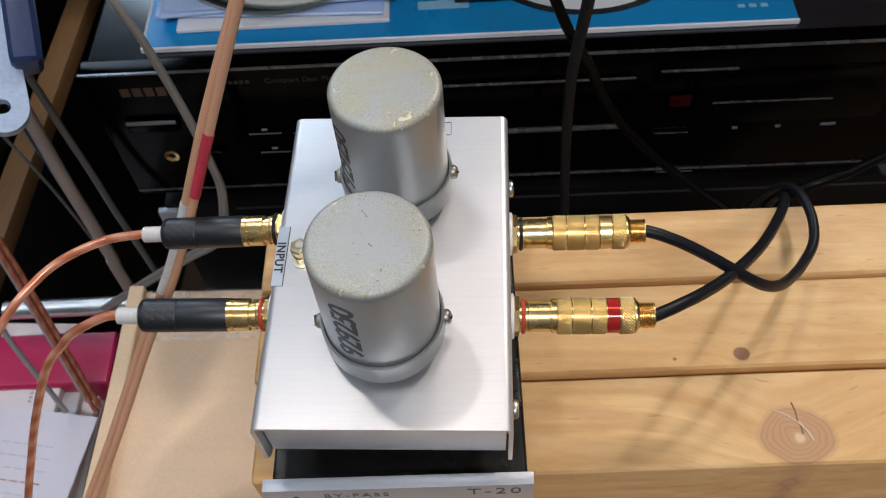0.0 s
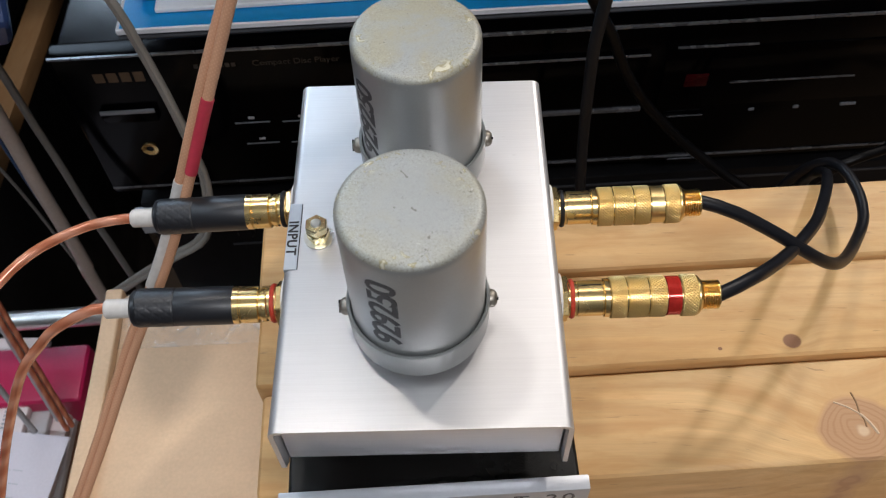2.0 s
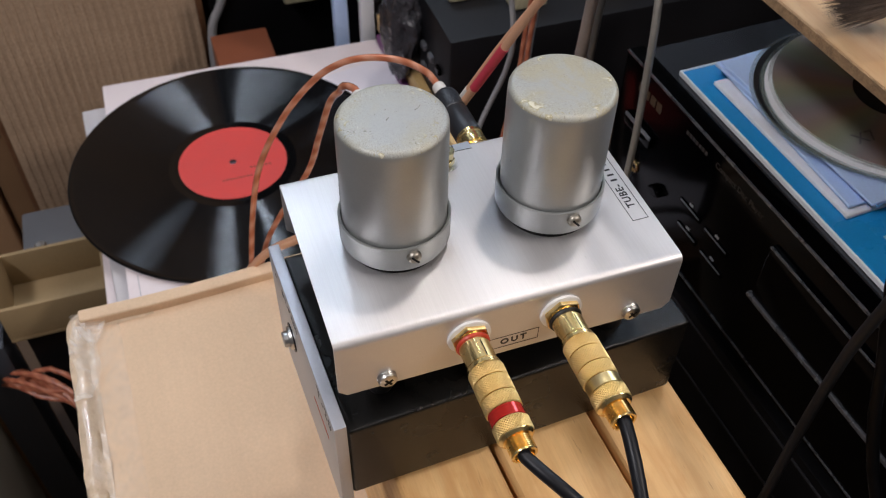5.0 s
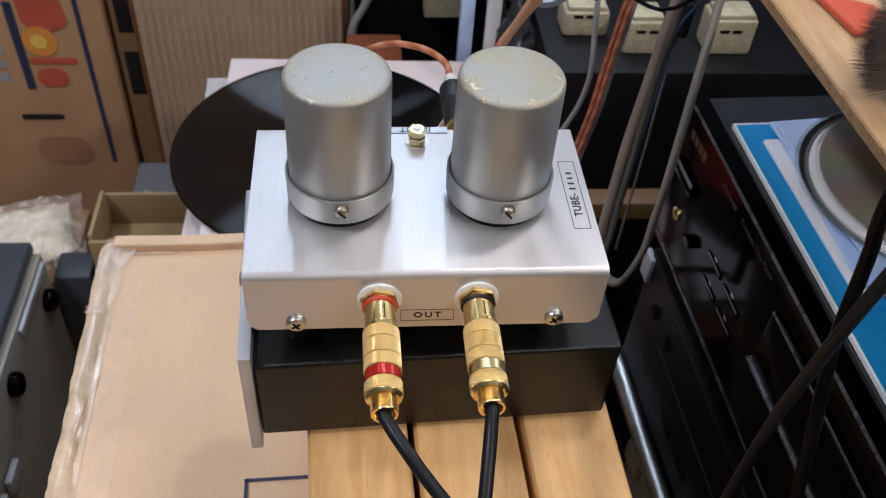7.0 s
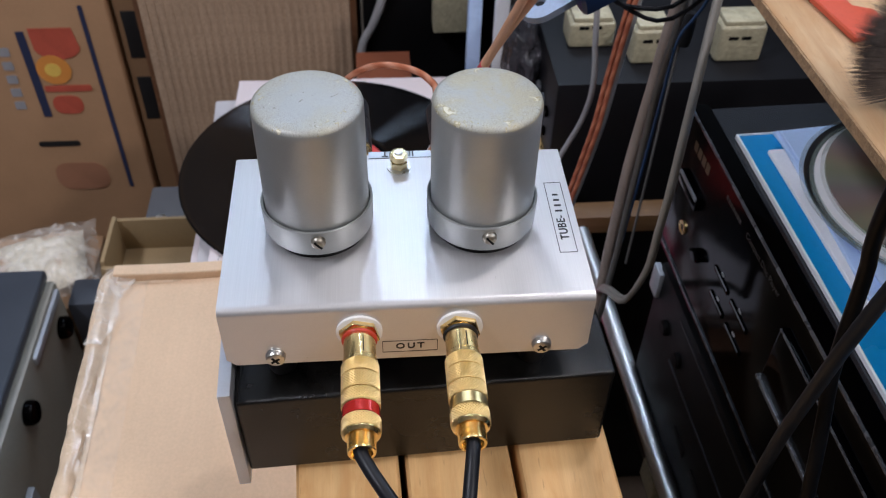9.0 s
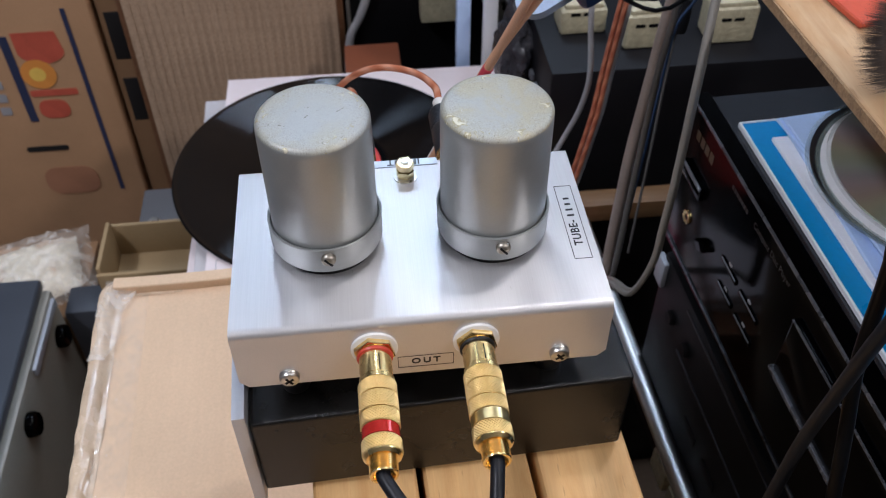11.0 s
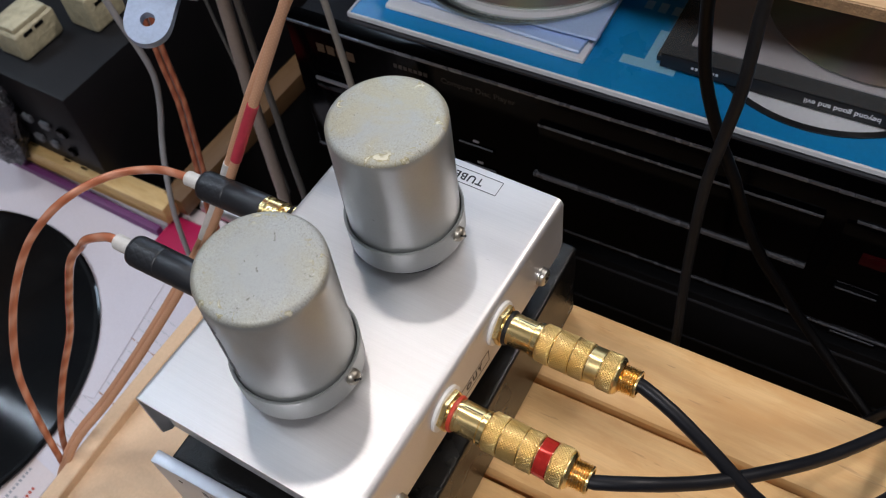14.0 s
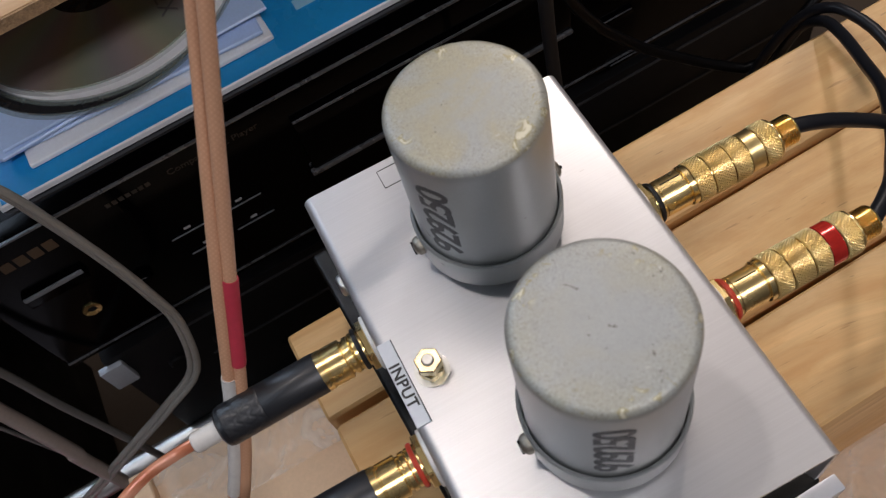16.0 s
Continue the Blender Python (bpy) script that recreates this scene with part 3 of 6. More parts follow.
def lathe(profile, at, way=(0, 0, 1), seg=40, bm=None, close=False, cap=False):
    """Turns (radius, height) pairs round an axis from a place along a way."""
    one = bmesh.new()
    m = Matrix.Translation(at) @ axis_turn(way)
    rings = []
    for r, h in profile:
        if r < 1e-7:
            rings.append([one.verts.new(m @ Vector((0, 0, h)))])
        else:
            rings.append([one.verts.new(m @ Vector((r * math.cos(2 * math.pi * i / seg), r * math.sin(2 * math.pi * i / seg), h))) for i in range(seg)])
    pairs = list(zip(rings, rings[1:])) + ([(rings[-1], rings[0])] if close else [])
    for a, b in pairs:
        for i in range(seg):
            j = (i + 1) % seg
            q = [a[i % len(a)], a[j % len(a)], b[j % len(b)], b[i % len(b)]]
            q = [v for k, v in enumerate(q) if v not in q[:k]]
            if len(q) > 2:
                one.faces.new(q)
    if cap:
        one.faces.new(rings[-1])
    return join(one, bm)


def prism(outline, at, way, length, bm=None, bevel=0.0):
    """An outline in the plane across a way, drawn out along it."""
    one = bmesh.new()
    m = Matrix.Translation(at) @ axis_turn(way)
    a = [one.verts.new(m @ Vector((x, y, 0))) for x, y in outline]
    b = [one.verts.new(m @ Vector((x, y, length))) for x, y in outline]
    one.faces.new(a[::-1])
    one.faces.new(b)
    for i in range(len(a)):
        j = (i + 1) % len(a)
        one.faces.new((a[i], a[j], b[j], b[i]))
    if bevel:
        bmesh.ops.bevel(one, geom=one.edges[:], offset=bevel, segments=1, affect="EDGES")
    return join(one, bm)


def hexagon(r, turn=0.0):
    return [(r * math.cos(math.pi * i / 3 + turn), r * math.sin(math.pi * i / 3 + turn)) for i in range(6)]


def rounded(w, h, r, n=5):
    """A rounded rectangle as an outline about the middle."""
    out = []
    for cx, cy, a0 in ((w / 2 - r, h / 2 - r, 0), (-w / 2 + r, h / 2 - r, 90), (-w / 2 + r, -h / 2 + r, 180), (w / 2 - r, -h / 2 + r, 270)):
        for i in range(n + 1):
            a = radians(a0 + 90 * i / n)
            out.append((cx + r * math.cos(a), cy + r * math.sin(a)))
    return out


def smooth_path(points, step=0.004):
    """A soft curve through the points."""
    p = [Vector(q) for q in points]
    p = [2 * p[0] - p[1]] + p + [2 * p[-1] - p[-2]]
    out = []
    for i in range(1, len(p) - 2):
        n = max(2, int((p[i + 1] - p[i]).length / step))
        for k in range(n):
            t = k / n
            out.append(0.5 * (2 * p[i] + (p[i + 1] - p[i - 1]) * t + (2 * p[i - 1] - 5 * p[i] + 4 * p[i + 1] - p[i + 2]) * t * t + (3 * p[i] - p[i - 1] - 3 * p[i + 1] + p[i + 2]) * t**3))
    return out + [p[-2]]


def tube(points, r, seg=12, step=0.004, bm=None, flat=1.0, wobble=0.0, seed=0):
    """A cable through the points, with UVs of metres along and share of a turn. flat: its width over its height."""
    one = bmesh.new()
    uv = one.loops.layers.uv.new("UVMap")
    path = smooth_path(points, step)
    rnd = random.Random(seed)
    up = Vector((0.13, 0.21, 0.97))
    rings, far, along = [], 0.0, []
    for i, c in enumerate(path):
        d = (path[min(i + 1, len(path) - 1)] - path[max(i - 1, 0)]).normalized()
        side = d.cross(up).normalized()
        up = side.cross(d).normalized()
        rr = r * (1 + wobble * rnd.uniform(-1, 1))
        rings.append([one.verts.new(c + rr * (flat * side * math.cos(2 * math.pi * k / seg) + up * math.sin(2 * math.pi * k / seg))) for k in range(seg)])
        far += (c - path[i - 1]).length if i else 0
        along.append(far)
    for i in range(len(rings) - 1):
        for k in range(seg):
            j = (k + 1) % seg
            f = one.faces.new((rings[i][k], rings[i][j], rings[i + 1][j], rings[i + 1][k]))
            for loop, (u, v) in zip(f.loops, ((along[i], k / seg), (along[i], (k + 1) / seg), (along[i + 1], (k + 1) / seg), (along[i + 1], k / seg))):
                loop[uv].uv = (u, v)
    one.faces.new(rings[0][::-1])
    one.faces.new(rings[-1])
    return join(one, bm)


def letters(text, size, m, depth=0.00006, spread=1.0, bold=0.0):
    """Writing in the built-in font: x along the line, y up the letters, laid by the 4x4, about its middle."""
    curve = bpy.data.curves.new("letters", "FONT")
    curve.body, curve.size, curve.extrude, curve.offset = text, size, depth, bold
    curve.align_x, curve.align_y, curve.space_character = "CENTER", "CENTER", spread
    ob = bpy.data.objects.new("letters", curve)
    scene.collection.objects.link(ob)
    bpy.context.view_layer.update()
    data = bpy.data.meshes.new_from_object(ob.evaluated_get(bpy.context.evaluated_depsgraph_get()))
    bm = bmesh.new()
    bm.from_mesh(data)
    bm.transform(m)
    bpy.data.objects.remove(ob)
    bpy.data.curves.remove(curve)
    bpy.data.meshes.remove(data)
    return bm


def bars(count, width, height, gap, m, thick=0.00008, seed=0):
    """Writing that cannot be read: short bars in a row along x, about the middle."""
    rnd = random.Random(seed)
    bm = None
    total = count * width + (count - 1) * gap
    for i in range(count):
        h = height * rnd.uniform(0.8, 1.0)
        bm = box((width, h, thick), (-total / 2 + width / 2 + i * (width + gap), 0, 0), None, 0, 1, bm)
    bm.transform(m)
    return bm


def outline_frame(w, h, line, m, thick=0.00008):
    """A thin printed rectangle."""
    bm = None
    for sx, sy, x, y in ((w, line, 0, h / 2), (w, line, 0, -h / 2), (line, h, w / 2, 0), (line, h, -w / 2, 0)):
        bm = box((sx, sy, thick), (x, y, 0), None, 0, 1, bm)
    bm.transform(m)
    return bm


def axes(x, y, at):
    """A 4x4 whose x and y run the given ways."""
    x, y = Vector(x).normalized(), Vector(y).normalized()
    z = x.cross(y)
    return Matrix.Translation(at) @ Matrix((x, y, z)).transposed().to_4x4()


def placed(th, m):
    def put(name, bm, mt, label="", parent=None, smooth=35):
        bm.transform(m)
        return part(name, bm, mt, parent or th, label, smooth)

    return put


YAW = pose(0, 0, 0, 0, 0, 2.3)


# ---- the room ----
def room():
    f = -0.80
    for name, a, b, mt, label in (
        ("floor", (-1.9, -1.9, f - 0.05), (1.9, 1.5, f), FLOOR, "worn brown sheet floor"),
        ("ceiling", (-1.9, -1.9, 1.80), (1.9, 1.5, 1.86), CEILING, "plain white painted ceiling"),
        ("wall_west", (-1.96, -1.9, f), (-1.9, 1.5, 1.80), WALL, "plain grey plastered wall"),
        ("wall_east", (1.9, -1.9, f), (1.96, 1.5, 1.80), WALL, "plain grey plastered wall"),
        ("wall_south", (-1.96, -1.96, f), (1.96, -1.9, 1.80), WALL, "plain grey plastered wall"),
    ):
        solo(name, span(a, b), mt, label, name.split("_")[0], "", "structure", 0)
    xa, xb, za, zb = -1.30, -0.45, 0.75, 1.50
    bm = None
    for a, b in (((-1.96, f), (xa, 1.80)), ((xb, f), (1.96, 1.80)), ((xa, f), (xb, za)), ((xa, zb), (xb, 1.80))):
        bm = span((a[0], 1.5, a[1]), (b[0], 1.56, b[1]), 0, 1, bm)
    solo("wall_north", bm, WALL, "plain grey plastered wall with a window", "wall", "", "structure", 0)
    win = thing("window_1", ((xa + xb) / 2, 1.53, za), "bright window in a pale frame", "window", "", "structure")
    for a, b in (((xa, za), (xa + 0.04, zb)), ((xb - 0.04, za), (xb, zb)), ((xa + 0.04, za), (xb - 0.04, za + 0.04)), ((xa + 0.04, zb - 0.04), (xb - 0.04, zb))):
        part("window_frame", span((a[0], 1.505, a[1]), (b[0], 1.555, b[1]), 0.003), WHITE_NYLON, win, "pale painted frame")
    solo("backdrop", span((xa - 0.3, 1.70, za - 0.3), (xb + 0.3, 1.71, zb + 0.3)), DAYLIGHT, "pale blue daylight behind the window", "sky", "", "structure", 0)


room()


# ---- the bench of three timbers on a cardboard box ----
def timber(y0, y1, x0, x1, material, label):
    m = YAW
    bm = box((x1 - x0, y1 - y0 - 0.0012, 0.088), ((x0 + x1) / 2, (y0 + y1) / 2, -0.0450), None, 0.0024, 3)
    rnd = random.Random(int(1000 * y1))
    bmesh.ops.subdivide_edges(bm, edges=[e for e in bm.edges if abs(e.verts[0].co.x - e.verts[1].co.x) > 0.2], cuts=24)
    for v in bm.verts:
        v.co.z += 0.00035 * math.sin(v.co.x * 31 + y0 * 90) * (v.co.z > -0.02)
        v.co.y += 0.0004 * math.sin(v.co.x * 17 + y1 * 120) + rnd.uniform(-1, 1) * 0.00008
    bm.transform(m)
    data = mesh_of("timber", bm, material, 35)
    ob = new("timber", data)
    WORLD[ob] = Matrix()
    return tagged(ob, label, "timber", "timbers of the bench")


timber(0.0345, 0.0690, -0.0600, 0.46, pine("pine_timber_back", (0.66, 0.420, 0.190), (), 1.3), "pale pine timber with straight grain and rounded edges")
timber(-0.0038, 0.0338, -0.0590, 0.47, pine("pine_timber_middle", (0.65, 0.410, 0.182), ((0.1216, 0.0069, 0.0029), (0.097, 0.0045, 0.0007)), 2.1), "pale pine timber with one small dark knot")
front_timber = timber(-0.0418, -0.0053, -0.0560, 0.455, pine("pine_timber_front", (0.66, 0.415, 0.185), ((0.1358, -0.0250, 0.0122),), 4.4), "pale pine timber with a large cracked ring knot")


def knot_crack():
    """Splits that run out from the heart of the large knot."""
    for k, (ang, ln) in enumerate(((148, 0.0085), (95, 0.0075), (-62, 0.0080), (-80, 0.0045))):
        a = radians(ang + 2.3)
        c = Vector((0.1368, -0.0200, -0.00085))
        e = c + ln * Vector((math.cos(a), math.sin(a), 0))
        bm = tube([c, (c + e) / 2 + Vector((0.0004, 0.0003, 0)), e], 0.00032 if k != 2 else 0.0005, 6, 0.002)
        part("crack", bm, CARD_EDGE if k in (0, 2) else CARD_DARK, front_timber)


knot_crack()


def cardboard_box():
    x0, x1, y0, y1, top, f = -0.148, 0.40, -0.160, 0.088, -0.0905, -0.80
    turn = Matrix.Translation((x0, y0, 0)) @ pose(0, 0, 0, 0, 0, 1.7) @ Matrix.Translation((-x0, -y0, 0))
    th = thing("cardboard_box", ((x0 + x1) / 2, (y0 + y1) / 2, f), "big brown cardboard carton with crumpled clear tape round its rim", "box")
    put = placed(th, turn)
    put("carton", span((x0, y0, f), (x1, y1, top), 0.004, 3), CARD)
    strip = span((x0 + 0.0005, y0 + 0.006, top - 0.001), (x0 + 0.0085, y1, top + 0.0060), 0.0014, 3)
    bmesh.ops.subdivide_edges(strip, edges=[e for e in strip.edges if abs(e.verts[0].co.y - e.verts[1].co.y) > 0.1], cuts=20)
    for v in strip.verts:
        v.co.x += 0.0006 * math.sin(v.co.y * 43)
        v.co.z += 0.0005 * math.sin(v.co.y * 29 + 1)
    put("rim", strip, CARD, "folded cardboard edge strip")
    # crumpled tape folded over the long edge and round the corner
    line = [Vector((x1 - 0.004 * k, y0, 0)) for k in range(int((x1 - x0 - 0.010) / 0.004))]
    line += [Vector((x0 + 0.010 - 0.010 * math.sin(radians(a)), y0 + 0.010 - 0.010 * math.cos(radians(a)), 0)) for a in range(0, 91, 10)]
    line += [Vector((x0, y0 + 0.010 + 0.004 * k, 0)) for k in range(1, 9)]
    bm = bmesh.new()
    rows = []
    for k, c in enumerate(line):
        d = (line[min(k + 1, len(line) - 1)] - line[max(k - 1, 0)]).normalized()
        inward = Vector((d.y, -d.x, 0))
        fade = min(1.0, (len(line) - 1 - k) / 4)
        row = []
        for q, (off, h) in enumerate(((0.0105, 0.0004), (0.0082, 0.0008), (0.0064, 0.0028), (0.0044, 0.0042), (0.0020, 0.0044), (-0.0004, 0.0034), (-0.0014, 0.0), (-0.0012, -0.008), (-0.0010, -0.020))):
            at = c + inward * off
            w = noise.noise(Vector((at.x * 70, at.y * 70, q * 0.9))) * 0.0016 + noise.noise(Vector((at.x * 210, at.y * 210, 5 + q * 0.5))) * 0.0009
            at = at + inward * w * (0.9 if 0 < q < 6 else 0.3)
            at.z = top + (h + w * (0.6 if q < 6 else 0.1)) * (fade if q < 6 else 1)
            at.z = max(at.z, top + 0.0003) if q < 5 else at.z
            row.append(bm.verts.new(at))
        rows.append(row)
    for a, b in zip(rows, rows[1:]):
        for q in range(len(a) - 1):
            bm.faces.new((a[q], a[q + 1], b[q + 1], b[q]))
    put("rim", bm, RIM_TAPE, "raised cardboard rim under crumpled glossy tape", None, 50)

    def sheet(xa, xb, ya, yb, lift, seed, nx=26, ny=18):
        bm = bmesh.new()
        noise_at = lambda x, y: noise.noise(Vector((x * 60 + seed, y * 60, seed))) * 0.0012 + noise.noise(Vector((x * 190, y * 190 + seed, 1))) * 0.0005  # noqa: E731
        rows = [[bm.verts.new((xa + (xb - xa) * i / nx, ya + (yb - ya) * j / ny, lift + abs(noise_at(xa + (xb - xa) * i / nx, ya + (yb - ya) * j / ny)))) for i in range(nx + 1)] for j in range(ny + 1)]
        for a, b in zip(rows, rows[1:]):
            for i in range(nx):
                bm.faces.new((a[i], a[i + 1], b[i + 1], b[i]))
        return bm

    flap = sheet(x0 + 0.002, x0 + 0.056, y0 + 0.001, y0 + 0.018, top + 0.0050, 9.0, 26, 12)
    for v in flap.verts:
        s = (v.co.x - x0) / 0.056
        v.co.y -= (v.co.y - y0) * 0.5 * s + 0.0015 * math.sin(v.co.x * 190)
        v.co.z -= 0.25 * max(0.0, v.co.y - y0 - 0.006)
    put("tape", flap, TAPE_THICK, "loose flap of wrinkled clear tape", None, 60)
    put("tape", sheet(x0 + 0.006, 0.30, y0 + 0.008, y0 + 0.0245, top + 0.0006, 4.0, 90, 6), TAPE, "flat clear tape along the edge", None, 60)
    put("tape", sheet(-0.140, -0.062, 0.058, 0.0868, top + 0.0006, 7.0, 30, 14), TAPE_THICK, "wrinkled clear tape across the top", None, 60)
    put("tape", sheet(0.070, 0.128, -0.075, -0.045, top + 0.0006, 2.0, 26, 14), TAPE_THICK, "wrinkled clear tape across the top", None, 60)
    ink = None
    for a, b in (((0.006, -0.0772, top + 0.0006), (0.0075, -0.044, top + 0.0009)), ((0.006, -0.0772, top + 0.0006), (0.06, -0.0757, top + 0.0009))):
        ink = span(a, b, 0, 1, ink)
    put("printed_line", ink, PRINT_BLUE, "navy printed frame line", None, 0)
    return th


cardboard_box()


# ---- the black bypass unit with its silver front ----
def bypass_unit():
    base = Vector((-0.0005, 0.005, 0.0))
    m = Matrix.Translation(base) @ YAW
    th = thing("bypass_unit", base, "small black crinkle-painted metal unit with a satin silver front", "switch box")

    def put(name, bm, mt, label="", parent=None, smooth=35):
        bm.transform(m)
        return part(name, bm, mt, parent or th, label, smooth)

    put("body", span((-0.0385, -0.0612, 0.0015), (0.0385, 0.0600, 0.0395), 0.0016, 4), BLACK_CRINKLE)
    panel = put("front_panel", span((-0.0398, -0.0655, -0.0045), (0.0398, -0.0615, 0.0455), 0.0005, 2), PANEL_SILVER, "satin silver front plate with fine grey lettering")
    face = lambda x, z: axes((1, 0, 0), (0, 0, 1), (x, -0.06555, z))  # noqa: E731
    put("lettering", letters("BY-PASS", 0.0042, face(-0.0125, 0.0405), spread=1.35), PANEL_INK, "", panel, 0)
    put("lettering", letters("T-20", 0.0070, face(0.0282, 0.0405), spread=1.25), PANEL_INK, "", panel, 0)
    put("dot", lathe([(0, 0), (0.0008, 0), (0.0008, 0.0001), (0, 0.0001)], (-0.0305, -0.0655, 0.0400), (0, -1, 0), 14), INK, "", panel)
    put("lettering", bars(9, 0.0013, 0.0022, 0.0006, face(0.022, 0.0265), seed=4), PRINT_RED, "small red script", panel, 0)
    b = put("push_button", lathe([(0.0043, -0.0005), (0.0043, 0.0010), (0.0039, 0.0016), (0.0033, 0.0016), (0.0033, 0.0006), (0.0029, 0.0006), (0.0029, 0.0030), (0.0026, 0.0034), (0, 0.0035)], (-0.0150, -0.0655, 0.0235), (0, -1, 0), 32), STEEL, "round polished steel push button", panel)
    put("ring", lathe([(0.0054, -0.0002), (0.0054, 0.0004), (0.0043, 0.0004), (0.0043, -0.0002)], (-0.0150, -0.0655, 0.0235), (0, -1, 0), 32, None, True), RUBBER, "", b)
    for x, y in ((-0.030, -0.045), (0.030, -0.045), (-0.030, 0.050), (0.030, 0.050)):
        put("foot", lathe([(0, 0.0002), (0.005, 0.0002), (0.0055, 0.0030), (0, 0.0030)], (x, y, 0), (0, 0, 1), 16), RUBBER)


bypass_unit()


# ---- the aluminium transformer box ----
LID, HALF_W, HALF_L, LOW = 0.0762, 0.0354, 0.0550, 0.0522


def pan_screw(at, way, r=0.0030):
    bm = lathe([(r * 1.02, 0), (r * 1.02, 0.0004), (r * 0.97, 0.0006), (r, 0.0008), (r * 0.98, 0.0013), (r * 0.90, 0.0018), (r * 0.72, 0.0021), (0, 0.0022)], at, way, 28)
    m = Matrix.Translation(Vector(at)) @ axis_turn(way)
    return bm, m


def transformer_box():
    th = thing("transformer_box", (0, 0, 0.0395), "brushed aluminium box with two grey cylindrical transformer cans on top", "audio box")
    # the lid: one sheet bent down at both long sides
    bm = bmesh.new()
    uv = bm.loops.layers.uv.new("UVMap")
    t, rad = 0.0012, 0.0024

    def section(off):
        pts = [(-HALF_W + off, LOW)]
        for i in range(7):
            a = radians(180 - 15 * i)
            pts.append((-HALF_W + rad + (rad - off) * math.cos(a), LID - rad + (rad - off) * math.sin(a)))
        return pts + [(-x, z) for x, z in pts[::-1]]

    outer, inner = section(0), section(t)
    clip = 0.0026

    def ring(pts, y, cut):
        return [bm.verts.new((x, y, z + (cut if i in (0, len(pts) - 1) else 0))) for i, (x, z) in enumerate(pts)]

    ys = [(-HALF_L, clip), (-HALF_L + clip, 0), (HALF_L - clip, 0), (HALF_L, clip)]
    shells = [[ring(p, y, c) for y, c in ys] for p in (outer, inner)]
    for s in shells:
        for a, b in zip(s, s[1:]):
            for i in range(len(a) - 1):
                bm.faces.new((a[i], a[i + 1], b[i + 1], b[i]))
    for k in (0, -1):
        for i in range(len(outer) - 1):
            bm.faces.new((shells[0][k][i], shells[0][k][i + 1], shells[1][k][i + 1], shells[1][k][i]))
    for i in (0, -1):
        for k in range(len(ys) - 1):
            bm.faces.new((shells[0][k][i], shells[0][k + 1][i], shells[1][k + 1][i], shells[1][k][i]))
    for f in bm.faces:
        for loop in f.loops:
            loop[uv].uv = (loop.vert.co.x + loop.vert.co.z, loop.vert.co.y)
    part("lid", bm, ALU, th, "brushed aluminium cover bent down at both sides", 25)
    # the tray inside, set back at both ends
    for name, a, b, label in (("tray", (-0.0338, -0.0518, 0.0534), (0.0338, 0.0518, 0.0546), "aluminium tray set back under the cover"), ("end_plate", (-0.0338, -0.0518, 0.0547), (0.0338, -0.0506, LID - 0.0016), "aluminium end plate"), ("end_plate", (-0.0338, 0.0506, 0.0547), (0.0338, 0.0518, LID - 0.0016), "aluminium end plate")):
        bm = span(a, b, 0.0002, 1)
        uvl = bm.loops.layers.uv.new("UVMap")
        for f in bm.faces:
            for loop in f.loops:
                loop[uvl].uv = (loop.vert.co.x, loop.vert.co.y + loop.vert.co.z)
        part(name, bm, ALU, th, label, 0)
    for x in (-0.026, 0.026):
        for y in (-0.040, 0.040):
            part("foot", lathe([(0, 0), (0.0042, 0), (0.0046, 0.0012), (0.0050, 0.0138), (0, 0.0138)], (x, y, 0.0396), (0, 0, 1), 20), RUBBER, th, "black rubber foot")
    for sx in (1, -1):
        for y in (-0.0402, 0.0404):
            at, way = (sx * HALF_W, y, 0.0560), (sx, 0, 0)
            bm, m = pan_screw(at, way)
            s = part("side_screw", bm, STEEL, th, "cross-head steel screw")
            for a in (35, 125):
                slot = box((0.0031, 0.0008, 0.0003), (0, 0, 0.00212), pose(0, 0, 0, 0, 0, a))
                slot.transform(m)
                part("slot", slot, DARK_VOID, s, "", 0)
    # writing
    part("label_out", outline_frame(0.0165, 0.0050, 0.0002, axes((0, 1, 0), (0, 0, 1), (HALF_W + 0.00006, 0.0002, 0.0577))), INK, th, "thin black printed frame", 0)
    part("lettering", letters("OUT", 0.0034, axes((0, 1, 0), (0, 0, 1), (HALF_W + 0.00006, 0.0002, 0.0577)), spread=1.4, bold=0.0001), INK, th, "", 0)
    top = lambda x, y: axes((1, 0, 0), (0, 1, 0), (x, y, LID + 0.00006))  # noqa: E731
    part("maker_label", outline_frame(0.0328, 0.0054, 0.0002, top(0.0004, 0.0500)), INK, th, "thin black printed frame", 0)
    down = lambda x: axes((-1, 0, 0), (0, -1, 0), (x, 0.0500, LID + 0.00006))  # noqa: E731
    part("lettering", letters("TUBE-", 0.0038, down(0.0057), spread=1.12, bold=0.00006), INK, th, "black printed word", 0)
    marks = part("maker_mark", bars(4, 0.0008, 0.0023, 0.0018, down(-0.0060), seed=2), INK, th, "row of black printed marks", 0)
    tagged(marks, kind="stuff")
    strip = span((-0.0353, -0.0104, LID - 0.0012), (-0.0319, 0.0109, LID + 0.00022), 0.0001, 1)
    lab = part("input_label", strip, WHITE_TAPE, th, "white label tape over the edge")
    part("lettering", letters("INPUT", 0.0036, axes((0, -1, 0), (1, 0, 0), (-0.0338, -0.0004, LID + 0.00030)), spread=1.1, bold=0.00008), INK, lab, "", 0)
    edge = span((-0.0319, -0.0104, LID + 0.00003), (-0.0317, 0.0109, LID + 0.00014))
    part("pen_line", edge, INK, lab, "", 0)
    line = span((-0.020, -0.05195, LID - 0.0036), (0.0185, -0.05185, LID - 0.0033))
    part("scribed_line", line, INK, th, "", 0)
